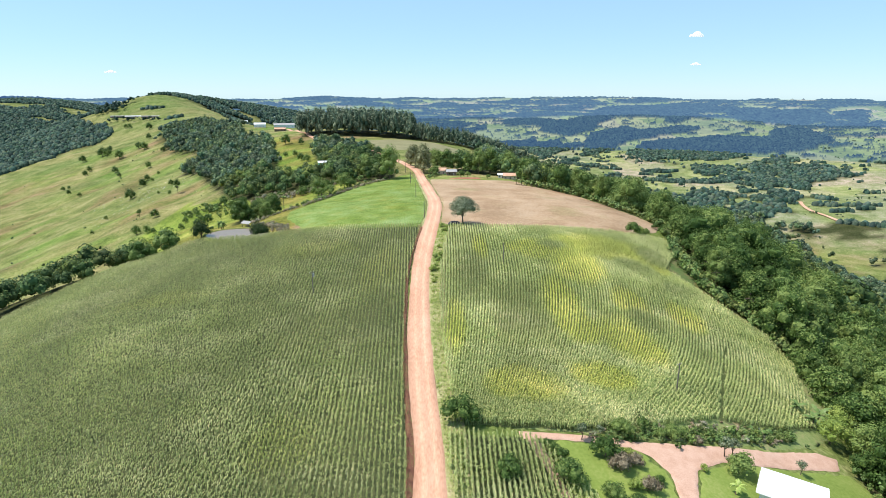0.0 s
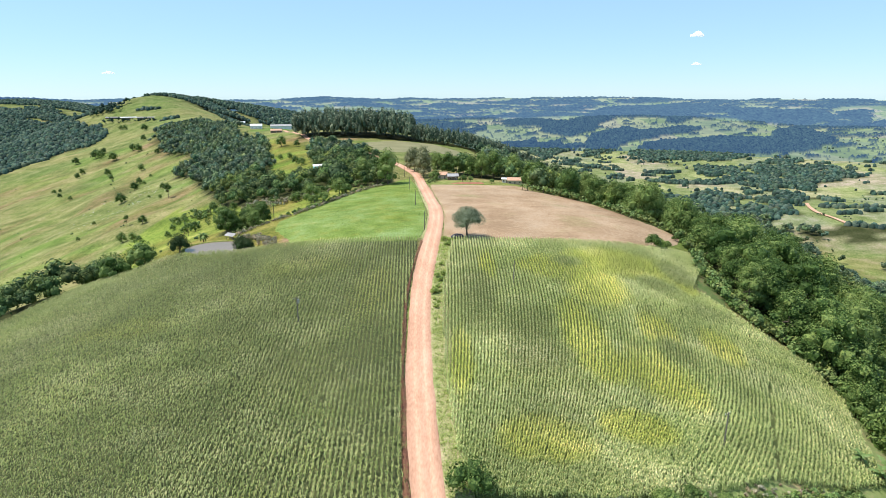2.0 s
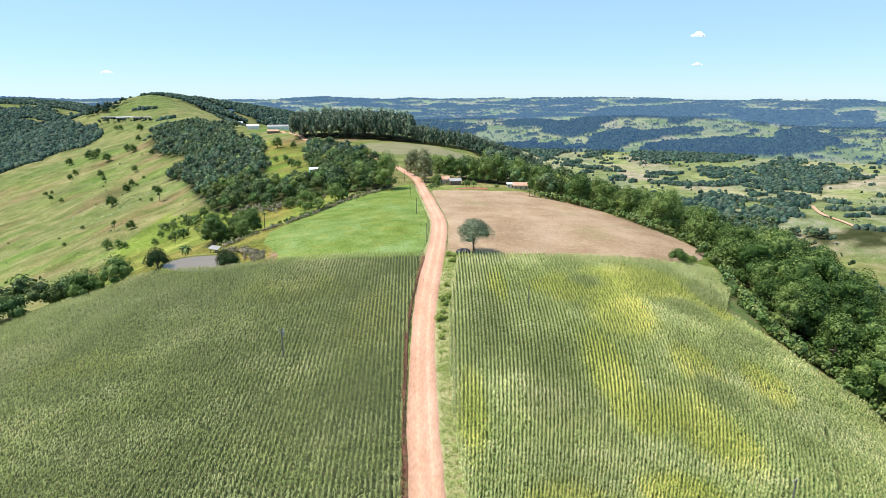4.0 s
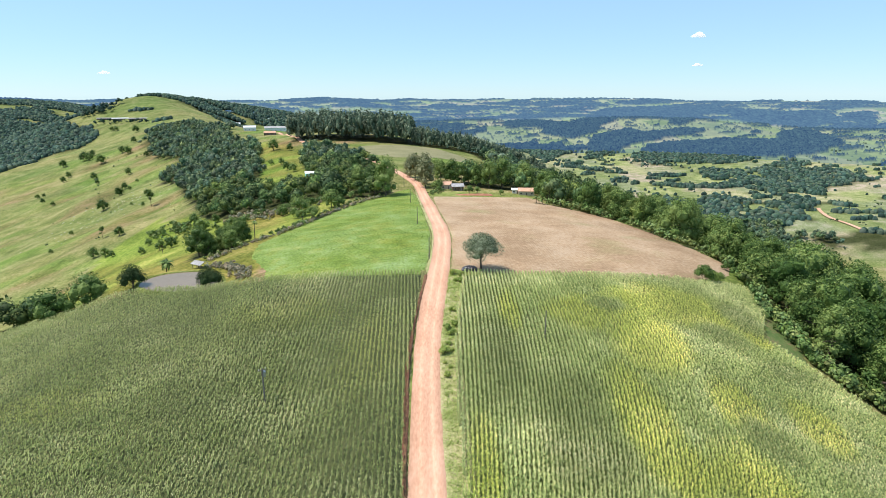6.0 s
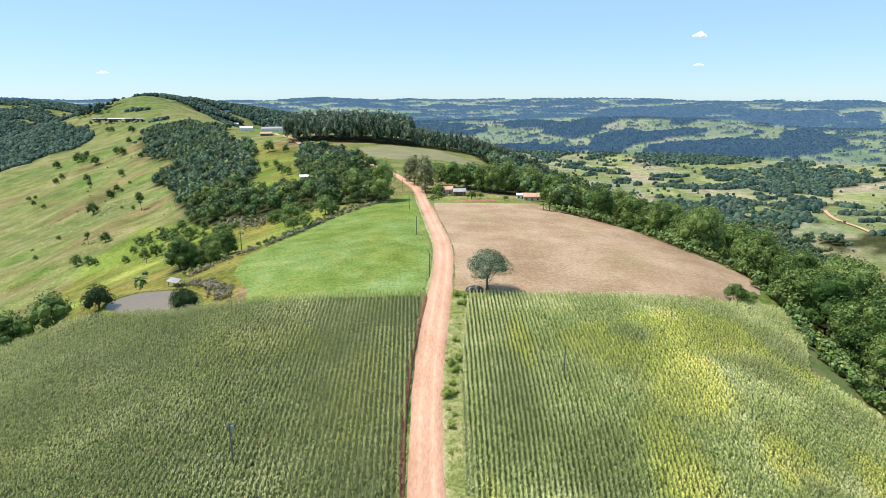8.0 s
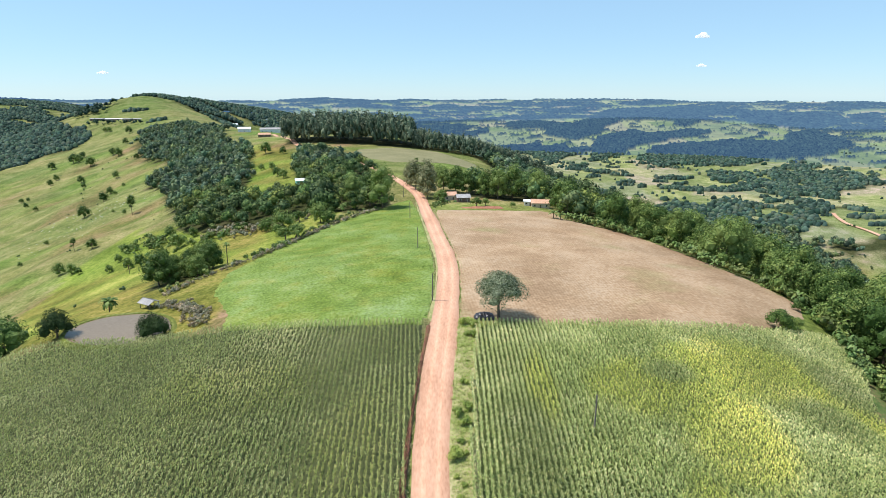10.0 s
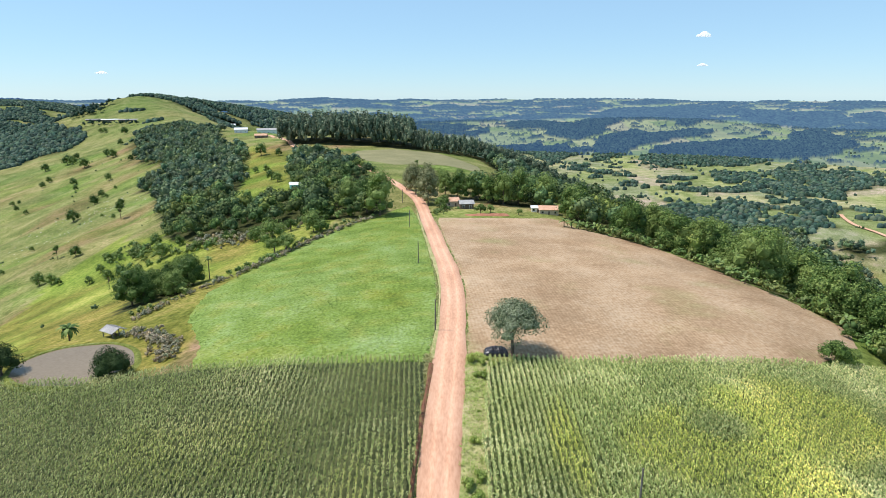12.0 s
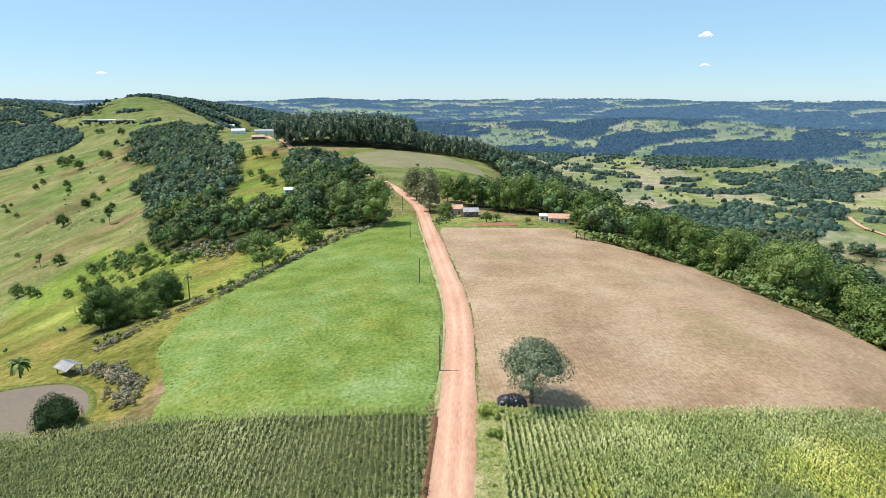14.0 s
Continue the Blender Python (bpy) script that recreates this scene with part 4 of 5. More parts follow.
maize(CORN_WEST, lambda u, v: -0.05 * (v - 150), 0.7, 1.1, np.random.default_rng(11), "standing green maize in long rows beside the road")
maize(CORN_EAST, lambda u, v: -0.0035 * np.maximum(230 - v, 0) ** 2 * np.clip(u / 80, 0, 1.2), 0.62, 1.1, np.random.default_rng(12), "standing maize in curving rows with yellow patches", MAIZE_FULL)
maize(CORN_GARDEN, lambda u, v: 0.0 * v, 0.62, 1.1, np.random.default_rng(13), "small plot of green maize by the drive", MAIZE_FULL)

# ---------------- trees near the fields ----------------
KINDS = [make_tree("broadleaf_tree", 20 + k, t, w, n, 2700, 0.52, M["leaf"], z0=z, skirt=5, core=0.62) for k, (t, w, n, z) in enumerate([(12, 10, 9, .12), (14, 9, 10, .1), (10, 9, 8, .1), (15, 12, 11, .15), (11, 8, 8, .1), (9, 8, 7, .1)])]
for k in KINDS:
    tagged(k, "leafy dark green broadleaf tree at the woodland edge", "tree", "trees along the fields")
x, y = spots(85, 215, 105, 430, 10.5, RNG, lambda x, y: near_flank(x, y) & forest(x, y))
x2, y2 = spots(-160, -85, 300, 420, 8.0, RNG, lambda x, y: inside(x, y, GROVE_WEST))
x, y = np.r_[x, x2], np.r_[y, y2]
for n, (a, b) in enumerate(zip(x, y)):
    k = n if n < 6 else int(RNG.integers(6))
    settle(KINDS[k], a, b, RNG.uniform(0, 360), RNG.uniform(1.1, 1.75) if a > 0 else RNG.uniform(0.7, 1.05), first=n < 6)


def make_shrub(name, seed, tall, wide, leaves, size, mat, n=4, flat=0.75):
    rng = np.random.default_rng(seed)
    lobes = lobes_round(rng, n, wide / 2, tall * 0.35, tall * 0.72, flat)
    ob = empty(name, 0, 0, 0)
    bm = bmesh.new()
    for b in lobes[:3]:
        tube(bm, (0, 0, -0.4), b[:3], 0.09, 0.04, 6)
    part("stem", bm, M["bark"], ob)
    co, f = foliage(rng, lobes, leaves, size, low=-0.8)
    part("crown", build("crown", co, f, mat), mat, ob)
    return ob


def plant(ob, label, category, spots_, group=""):
    """Places a thing and its repeats. spots_: x, y, scale."""
    tagged(ob, label, category, group)
    for n, (x, y, s) in enumerate(spots_):
        settle(ob, x, y, (n * 137) % 360, s, first=n == 0)


# trees on the western pastures
plant(make_tree("pasture_tree", 74, 10, 10, 7, 700, 0.75, M["leaf"], z0=0.18, skirt=3), "round dark tree standing alone on the hill pasture", "tree", PASTURE + PASTURE_NEAR, "pasture trees")
plant(make_tree("leaning_tree", 75, 19, 10, 7, 520, 0.9, M["leaf"], z0=0.3), "tall narrow dark tree on the hill pasture", "tree", [(-312, 674, 1.0), (-300, 560, 0.6), (-180, 425, 0.55)], "tall pasture trees")

# the lone tree and the covered heap beside it
plant(make_tree("lone_tree", 41, 13.5, 14.5, 16, 11500, 0.42, M["greyleaf"], r=0.42, z0=0.42, fork=0.3, flat=0.62, core=0.5), "lone spreading tree with silvery green leaves at the field corner", "tree", [(13.9, 262.3, 0.95)])


def heap(x, y, length, wide, tall, mat, label, name, category, seed=5, turn=0):
    n, k = 40, 22
    u, v = np.meshgrid(np.linspace(-1, 1, n), np.linspace(-1, 1, k))
    u, v = u.ravel(), v.ravel()
    r = np.clip(1 - np.abs(u) ** 3.2, 0, 1) * np.clip(1 - np.abs(v) ** 2.4, 0, 1)
    z = tall * r ** 0.55 * (0.88 + 0.28 * fbm(u * 3 + 9, v * 2 + 3, seed)) + 0.25 * r ** 0.3 * (vnoise(u * 11, v * 6, seed) - 0.5)
    co = np.c_[u * length / 2, v * wide / 2, z - 0.15]
    ob = new(name, build(name, co, grid_faces(n, k), mat, True, np.ones(len(co))))
    ob.matrix_basis = pose(x, y, hz(x, y), 0, 0, turn)
    return tagged(ob, label, category)


heap(9.9, 262.3, 6.0, 3.2, 1.9, M["plastic"], "heap covered with wrinkled shiny black plastic beside the lone tree", "covered_heap", "heap")
heap(22, 446.5, 26, 6, 0.9, M["red"], "low heap of bare red earth at the edge of the stubble", "earth_heap", "heap", 8, 6)


# ---------------- poles ----------------
def utility_pole(x, y, tall, turn, arm=True, transformer=False, label="weathered wooden power pole beside the road"):
    ob = empty("utility_pole", x, y, hz(x, y), turn)
    bm = bmesh.new()
    tube(bm, (0, 0, -0.8), (0, 0, tall), 0.2, 0.14, 10)
    part("shaft", bm, M["pole"], ob)
    if arm:
        bm = bmesh.new()
        box(bm, -0.9, 0.1, tall - 0.55, 0.9, 0.24, tall - 0.4)
        part("crossarm", bm, M["pole"], ob)
        for s in (-0.8, 0.0, 0.8):
            bm = bmesh.new()
            tube(bm, (s, 0.17, tall - 0.4), (s, 0.17, tall - 0.12), 0.06, 0.09, 8)
            part("insulator", bm, M["white"], ob, "pale ceramic insulator")
    if transformer:
        bm = bmesh.new()
        tube(bm, (0.42, 0, tall - 2.0), (0.42, 0, tall - 0.9), 0.36, 0.36, 14)
        tube(bm, (0.42, 0, tall - 0.9), (0.42, 0, tall - 0.7), 0.38, 0.2, 14)
        part("transformer", bm, M["metal"], ob, "pale grey drum transformer")
    return tagged(ob, label, "pole", "power poles")


utility_pole(-4.6, 275, 8.6, 5, arm=False)
utility_pole(-11.5, 340, 8.6, 8, arm=False)
utility_pole(-18.5, 412, 8.6, 12, arm=False)
utility_pole(-27, 489, 8.6, 20, arm=False)
utility_pole(-40.5, 187, 9, 40, transformer=True, label="power pole with a grey transformer standing in the maize")
utility_pole(28, 214, 9, 20, arm=False, label="plain wooden pole standing in the maize")
utility_pole(69, 143, 9.5, 30, label="wooden pole with crossarm standing in the maize")

# ---------------- pond ----------------
POND = [(-108, 263), (-110, 268), (-109, 273.5), (-105, 278.5), (-98, 281), (-92, 281.3), (-86, 278), (-82.4, 273), (-80.5, 268), (-81, 262), (-86, 258.5), (-100, 258.5)]
ring = smooth_line(POND + POND[:1], 1.0)[:, :2]
centre = np.array((-95, 270.0))
co = np.vstack([np.c_[ring, np.full(len(ring), -8.3)], (*centre, -8.3)])
n = len(ring)
water = new("water", build("water", co, np.c_[np.arange(n), (np.arange(n) + 1) % n, np.full(n, n)], M["water"], False))
tagged(water, "still muddy brown pond below the meadow", "pond", kind="structure")
co = np.vstack([np.c_[centre + (ring - centre) * s, height(*(centre + (ring - centre) * s).T) * w + (1 - w) * -8.5 + up] for s, up, w in ((0.97, -0.15, 0), (1.0, 0.42, 0), (1.05, 0.55, 0.2), (1.12, 0.05, 1))])
i = np.arange(n * 4).reshape(4, n)
f = np.concatenate([np.stack([i[k], np.roll(i[k], -1), np.roll(i[k + 1], -1), i[k + 1]], -1) for k in range(3)])
tagged(new("pond_bank", build("pond_bank", co, f, M["meadow"], True, np.tile((0.8, 0.75, 0.8, 1), (len(co), 1)))), "low grassy earth rim round the pond", "bank", kind="structure")
plant(make_shrub("round_bush", 51, 6.5, 9.5, 5600, 0.34, M["darkleaf"], 9, 0.9), "dense rounded dark green bush beside the pond", "bush", [(-82.5, 263, 1.0)])
plant(make_tree("pond_tree", 52, 7.0, 9, 9, 3200, 0.4, M["darkleaf"], z0=0.15, fork=0.2), "low rounded dark green tree over the pond", "tree", [(-111, 265, 1.05)])
plant(make_tree("spreading_tree", 53, 9, 13, 9, 1500, 0.6, M["leaf"], z0=0.15, fork=0.2, skirt=5), "wide dark spreading tree below the maize", "tree", [(-131, 270, 1.1), (-139, 262, 1.15), (-152, 268, 1.0)], "trees below the maize")


def frond_mesh(length, droop, wide, leaflets):
    co, f = [], []
    for k in range(leaflets + 1):
        u = k / leaflets
        c = np.array((length * u * (1 - 0.25 * u * droop), 0, length * (0.45 * u - droop * 0.75 * u * u)))
        w = wide * math.sin(math.pi * min(0.95, 0.12 + u * 0.85)) * (1 if k % 2 else 0.55)
        co += [c + (0, w, -w * 0.35), c, c + (0, -w, -w * 0.35)]
    for k in range(leaflets):
        b = k * 3
        f += [(b, b + 1, b + 4, b + 3), (b + 1, b + 2, b + 5, b + 4)]
    return np.array(co), np.array(f)


def make_palm(name, tall, fronds, length, mat, wide=0.5, droop=1.0, part_name="frond", r=0.2):
    ob = empty(name, 0, 0, 0)
    bm = bmesh.new()
    for k in range(5):
        a, b = tall * k / 5, tall * (k + 1) / 5
        tube(bm, (0.05 * k, 0, a - (0.6 if k == 0 else 0)), (0.05 * (k + 1), 0, b), r * (1.2 - 0.08 * k), r * (1.12 - 0.08 * k), 8)
    part("trunk" if part_name == "frond" else "stem", bm, M["bark"], ob)
    me = build(part_name, *frond_mesh(length, droop, wide, 8), mat, True)
    for k in range(fronds):
        q = part(part_name, me, mat, ob)
        q.matrix_basis = pose(0.25, 0, tall - 0.1, RNG.uniform(-20, 20), -RNG.uniform(-25, 55), k * 360 / fronds * 2.6)
    return ob


plant(make_palm("palm", 4.2, 26, 3.8, M["leaf"], 0.75, 1.2), "bushy dark palm on the bright pasture", "palm", [(-112, 292, 1.0)])
plant(make_palm("palm", 9, 16, 2.6, M["leaf"], 0.5, 1.1), "slender palm with a small dark crown", "palm", [(-96, 355, 0.95), (-23, 620, 1.3)], "slender palms")
BANANA = make_palm("banana_plant", 2.4, 9, 3.2, M["banana"], 0.55, 0.9, "leaf", 0.16)
row = [(111 - 0.2 * k, 372 - 6.2 * k * (1 if k < 5 else 1.1), RNG.uniform(0.9, 1.4)) for k in range(6)] + [(60 + 3.4 * k, 421 - 1.7 * k + RNG.uniform(-1, 1), RNG.uniform(0.9, 1.35)) for k in range(9)] + [(121, 300, 1.2), (124, 303, 1.1), (112, 147, 1.3), (115, 150, 1.5), (110, 152, 1.2), (125, 206, 1.1)]
plant(BANANA, "banana plant with broad arching pale green leaves", "banana plant", row, "banana plants by the fields")


# ---------------- shelters and houses ----------------
def gable(bm, w, d, h, rise, over, thick):
    """Two sloping slabs, ridge along x."""
    for s in (-1, 1):
        y1, z1 = s * (d / 2 + over), h - rise * over / (d / 2)
        x = w / 2 + over
        v = [bm.verts.new(p) for p in ((-x, 0, h + rise), (x, 0, h + rise), (x, y1, z1), (-x, y1, z1), (-x, 0, h + rise + thick), (x, 0, h + rise + thick), (x, y1, z1 + thick), (-x, y1, z1 + thick))]
        for q in ((0, 1, 2, 3), (4, 7, 6, 5), (0, 4, 5, 1), (1, 5, 6, 2), (2, 6, 7, 3), (3, 7, 4, 0)):
            bm.faces.new([v[i] for i in q])
    bmesh.ops.recalc_face_normals(bm, faces=bm.faces)


def house(name, x, y, turn, w, d, h, rise, wall, roof, label, openings=3, over=0.6, category="house", z=None, thick=0.15):
    ob = empty(name, x, y, hz(x, y) if z is None else z, turn)
    bm = bmesh.new()
    box(bm, -w / 2, -d / 2, -1.5, w / 2, d / 2, h)
    for s in (-1, 1):
        v = [bm.verts.new(p) for p in ((s * (w / 2 - 0.02), -d / 2, h), (s * (w / 2 - 0.02), d / 2, h), (s * (w / 2 - 0.02), 0, h + rise))]
        bm.faces.new(v)
    part("wall", bm, wall, ob)
    bm = bmesh.new()
    gable(bm, w, d, h, rise, over, thick)
    part("roof", bm, roof, ob)
    bm = bmesh.new()
    box(bm, -w / 2 - over, -0.16, h + rise + thick * 0.6, w / 2 + over, 0.16, h + rise + thick + 0.08)
    part("roof_ridge", bm, roof, ob)
    for side in (-1, 1):
        for k in range(openings):
            cx = -w / 2 + w * (k + 0.5) / openings
            door = k == openings // 2 and side < 0
            bm = bmesh.new()
            z0, z1, hw = (0.05, 2.15, 0.5) if door else (1.0, 2.1, 0.6)
            box(bm, cx - hw, side * d / 2 - 0.02, z0, cx + hw, side * (d / 2 + 0.05), z1)
            q = part("door" if door else "window", bm, M["brownwall"] if door else M["dark"], ob)
            bm = bmesh.new()
            for a in ((cx - hw - 0.1, z0, cx - hw, z1), (cx + hw, z0, cx + hw + 0.1, z1), (cx - hw - 0.1, z1, cx + hw + 0.1, z1 + 0.1)):
                box(bm, a[0], side * d / 2 - 0.03, a[1], a[2], side * (d / 2 + 0.09), a[3])
            part("frame", bm, M["white"], q)
    return tagged(ob, label, category)


house("house", 60.5, 466, -6, 11, 8, 3.2, 1.6, M["cream"], M["tile"], "cream farmhouse with an orange clay tile roof", 3)
house("house_annex", 53.5, 470, -6, 5, 6, 2.9, 0.6, M["white"], M["whiteroof"], "small white annex with a pale sheet roof", 2)
house("wooden_house", 12, 471, 8, 8, 6.5, 3.2, 1.5, M["brownwall"], M["greyroof"], "dark board house with a grey sheet roof", 2)
house("farm_cottage", 3.5, 479, 8, 8, 7, 3.4, 1.6, M["cream"], M["tile"], "cottage with an orange tile roof beside the road", 2)
house("hillside_house", -116, 577, 20, 9, 7, 3, 1.3, M["teal"], M["whiteroof"], "turquoise house with a pale roof on the hillside", 3)
house("garden_house", 81, 108, -35, 11.8, 9, 3.4, 1.3, M["white"], M["whiteroof"], "white bungalow with a bright white sheet roof in a garden", 3, 0.7, z=hz(81, 108) + 0.6)
house("ridge_house", -389, 1254, 15, 24, 12, 6, 3, M["white"], M["whiteroof"], "white farm building on the far ridge", 3)
house("long_barn", -345, 1285, 15, 44, 16, 6, 3, M["white"], M["greyroof"], "long grey-roofed barn on the far ridge", 5)
house("red_barn", -303, 1100, 10, 20, 11, 4, 2.5, M["brownwall"], M["tile"], "red-roofed barn on the far ridge", 3)
house("far_barn", -700, 2060, 10, 30, 14, 6, 3, M["white"], M["whiteroof"], "white roof of a distant barn among trees", 3)
for k, (bx, by, bw) in enumerate([(-1022, 1848, 46), (-958, 1818, 48), (-890, 1788, 52)]):
    house("poultry_barn", bx, by, 22, bw, 12, 3.5, 1.6, M["brownwall"], M["greyroof" if k != 1 else "whiteroof"], "long low pale-roofed poultry barn on the hill", 6)["group"] = "poultry barns"
house("summit_house", -1135, 2060, 0, 26, 12, 6, 3, M["white"], M["greyroof"], "pale house beside trees on the hilltop", 3)


def open_shed(x, y, turn):
    ob = empty("open_shed", x, y, hz(x, y), turn, 0.85)
    for px in (-2.6, 2.6):
        for py, t in ((-2, 2.2), (0.2, 3.2), (2, 2.2)):
            bm = bmesh.new()
            box(bm, px - 0.1, py - 0.1, -0.5, px + 0.1, py + 0.1, t + 0.15)
            part("post", bm, M["pole"], ob)
    bm = bmesh.new()
    gable(bm, 5.8, 4.4, 2.35, 0.95, 0.5, 0.08)
    part("roof", bm, M["greyroof"], ob)
    for s in (-1, 1):
        for k in range(9):
            bm = bmesh.new()
            xx = -3.3 + k * 0.82
            v = [bm.verts.new(p) for p in ((xx, 0, 3.39), (xx + 0.12, 0, 3.39), (xx + 0.12, s * 2.7, 2.24), (xx, s * 2.7, 2.24), (xx, 0, 3.44), (xx + 0.12, 0, 3.44), (xx + 0.12, s * 2.7, 2.29), (xx, s * 2.7, 2.29))]
            for q in ((4, 5, 6, 7), (0, 3, 2, 1), (0, 1, 5, 4), (1, 2, 6, 5), (2, 3, 7, 6), (3, 0, 4, 7)):
                bm.faces.new([v[i] for i in q])
            part("roof_rib", bm, M["greyroof"], ob)
    bm = bmesh.new()
    box(bm, -1.4, -0.4, 0.75, 1.4, 0.4, 0.85)
    for a in (-1.1, 1.1):
        box(bm, a - 0.06, -0.3, -0.2, a + 0.06, 0.3, 0.75)
    part("bench", bm, M["brownwall"], ob, "dark wooden workbench")
    return tagged(ob, "open timber shed with a weathered sheet roof by the pond", "shed")


open_shed(-96.5, 288.5, -28)

# ---------------- bare bank at the corner of the maize ----------------
M["barebank"] = material("weedy_red_bank", [(0.055, 0.1, 0.022), (0.095, 0.135, 0.036), (0.22, 0.13, 0.075)], 0.25, 0.95, 0.8, 6, bump_dist=0.3)
tagged(patch("field_bank", [(113, 254), (117, 257), (117, 246), (113, 233), (110, 225), (105, 229), (101, 233), (106.5, 244)], 1.0, 0.14, M["barebank"]), "weedy red earth bank at the corner of the maize", "bank", kind="structure")

# ---------------- garden ----------------
DRIVE = [(22, 119.4), (42, 119.6), (50, 119.2), (65, 121.4), (87, 127.5), (104, 133.5), (110, 133.5), (107, 128), (95, 124), (80, 119.5), (70, 117.3), (62, 112.5), (58.4, 104), (58, 84), (53, 84), (54, 104), (54.6, 110), (52, 114.6), (48, 116.8), (40, 117.3), (22, 117.6)]
LAWN_A = [(28, 117), (40, 117), (49, 116.4), (53.6, 111), (53.6, 104), (52.6, 84), (36, 84), (30, 104)]
LAWN_B = [(59, 104), (62.6, 112), (71, 116.8), (96, 123.4), (109, 127.5), (114, 118), (112, 86), (58.6, 86)]
WASTE = [(20, 120.5), (40, 120.5), (52, 121), (66, 123), (88, 129), (106, 136), (122, 150), (132, 178), (126, 196), (121, 170), (112, 147), (97, 140), (78, 136), (66, 140), (54, 128), (38, 122)]
M["lawn"] = material("mown_lawn", [(0.13, 0.185, 0.03), (0.18, 0.235, 0.045), (0.25, 0.28, 0.075)], 0.12, 0.9, 0.5, 14, bump_dist=0.1)
M["waste"] = material("weedy_ground", [(0.11, 0.17, 0.04), (0.2, 0.24, 0.08), (0.33, 0.24, 0.13)], 0.12, 0.95, 0.8, 12, bump_dist=0.3)
M["drive"] = material("pale_red_gravel", [(0.42, 0.245, 0.165), (0.52, 0.325, 0.235), (0.58, 0.385, 0.29)], 0.5, 0.95, 0.4, 9)
PATHWAY = [(22.5, 118.6), (25.5, 118.4), (29, 108), (31, 100), (31.5, 86), (28.8, 86), (28.3, 100), (26, 109)]
tagged(patch("garden_path", PATHWAY, 0.7, 0.17, M["drive"], None, 0.5), "dry stony strip along the garden edge", "path", kind="structure")
tagged(patch("driveway", DRIVE, 0.8, 0.2, M["drive"], None, 0.3), "reddish earth driveway curving to the bungalow", "driveway", kind="structure")
tagged(patch("lawn", LAWN_A, 1.2, 0.13, M["lawn"]), "bright mown garden lawn with shrubs", "lawn", kind="structure")
tagged(patch("lawn", LAWN_B, 1.2, 0.13, M["lawn"]), "bright mown lawn round the white bungalow", "lawn", kind="structure")
tagged(patch("rough_ground", WASTE, 1.5, 0.11, M["waste"]), "weedy rough ground between drive and maize", "ground", kind="structure")
FEATHER = make_shrub("shrub", 61, 4.5, 6, 1000, 0.42, M["leaf"], 6, 0.8)
plant(FEATHER, "rounded green garden shrub on the lawn", "shrub", [(40.5, 113, 1.15), (31, 104, 1.25), (18, 105.5, 1.1), (29, 113.5, 0.5), (30.5, 111.5, 0.6), (28, 115, 0.45), (51, 106.5, 0.45), (73, 115, 1.15), (8, 122, 1.5), (47, 121, 1.0), (60, 123, 0.8), (53, 124.5, 0.7), (57, 122.3, 0.6), (39, 101, 0.8), (44, 99, 0.7)], "garden shrubs")
plant(make_shrub("russet_shrub", 62, 3.6, 5.5, 700, 0.4, M["scrub"], 5), "russet brown leafy garden shrub", "shrub", [(43.5, 109.5, 1.1), (47, 111.5, 0.8), (48, 104, 0.9), (66, 122.5, 0.6)], "russet shrubs")
plant(make_shrub("golden_shrub", 63, 1.8, 2.2, 500, 0.25, M["lightleaf"], 4, 0.95), "small round golden yellow garden shrub", "shrub", [(63.5, 112.8, 1.0), (46, 114, 1.3), (44.5, 104, 1.4)], "golden shrubs")
plant(make_tree("slender_tree", 64, 5.5, 3.2, 5, 420, 0.35, M["greyleaf"], r=0.13, z0=0.4), "slender sparse garden tree", "tree", [(36.5, 118.0, 0.9), (71.5, 119.5, 1.1), (74, 120.6, 1.0), (92, 121.5, 0.8), (41, 119.0, 0.7)], "slender garden trees")
plant(make_palm("palm", 2.2, 11, 2.0, M["freshgrass"], 0.4, 1.0), "small young palm on the lawn", "palm", [(68, 107, 1.1)])
plant(make_tree("golden_tree", 65, 8, 9, 8, 1300, 0.5, M["lightleaf"], z0=0.25), "leafy tree with yellow-green foliage", "tree", [(113, 141, 1.0), (122, 150, 1.0), (112, 383, 1.7), (100, 270, 0.62)], "yellow-green trees")
plant(make_tree("garden_tree", 66, 10, 10, 9, 1500, 0.55, M["leaf"], z0=0.2), "dense dark green tree beside the drive", "tree", [(119, 136, 1.1), (114, 128, 0.8), (130, 140, 1.2), (128, 128, 1.0)], "dark trees by the drive")
plant(make_shrub("field_corner_bush", 67, 7.4, 7.2, 1700, 0.45, M["leaf"], 7, 0.9), "leafy green bush at the field corner", "bush", [(97, 270, 1.0), (101, 271.5, 0.7), (105, 274, 0.6), (116, 291, 0.5)], "field corner bushes")

# ---------------- trees by the houses and the road ----------------
plant(make_tree("feathery_tree", 71, 24, 15, 11, 1700, 0.9, M["feather"], r=0.4, z0=0.12, fork=0.2, flat=1.0, skirt=4), "tall feathery grey-green tree beside the road", "tree", [(-11, 484, 1.0), (-12, 500, 1.05), (-20, 520, 0.95), (-25, 537, 0.8)], "feathery roadside trees")
plant(make_tree("tall_tree", 72, 28, 18, 13, 2200, 0.95, M["leaf"], r=0.5, z0=0.12, fork=0.2, flat=0.95, skirt=4), "tall fresh green tree at the top of the meadow", "tree", [(-37, 449, 1.0), (-46, 462, 0.8), (36, 488, 0.8), (46, 492, 0.9), (27, 492, 0.7), (70, 452, 0.75), (72, 440, 0.7), (-58, 474, 0.75), (8, 507, 0.7), (0, 516, 0.65), (16, 503, 0.62), (22, 508, 0.7), (-3, 540, 0.6), (10, 532, 0.62), (78, 462, 0.8), (62, 488, 0.85)], "tall trees")
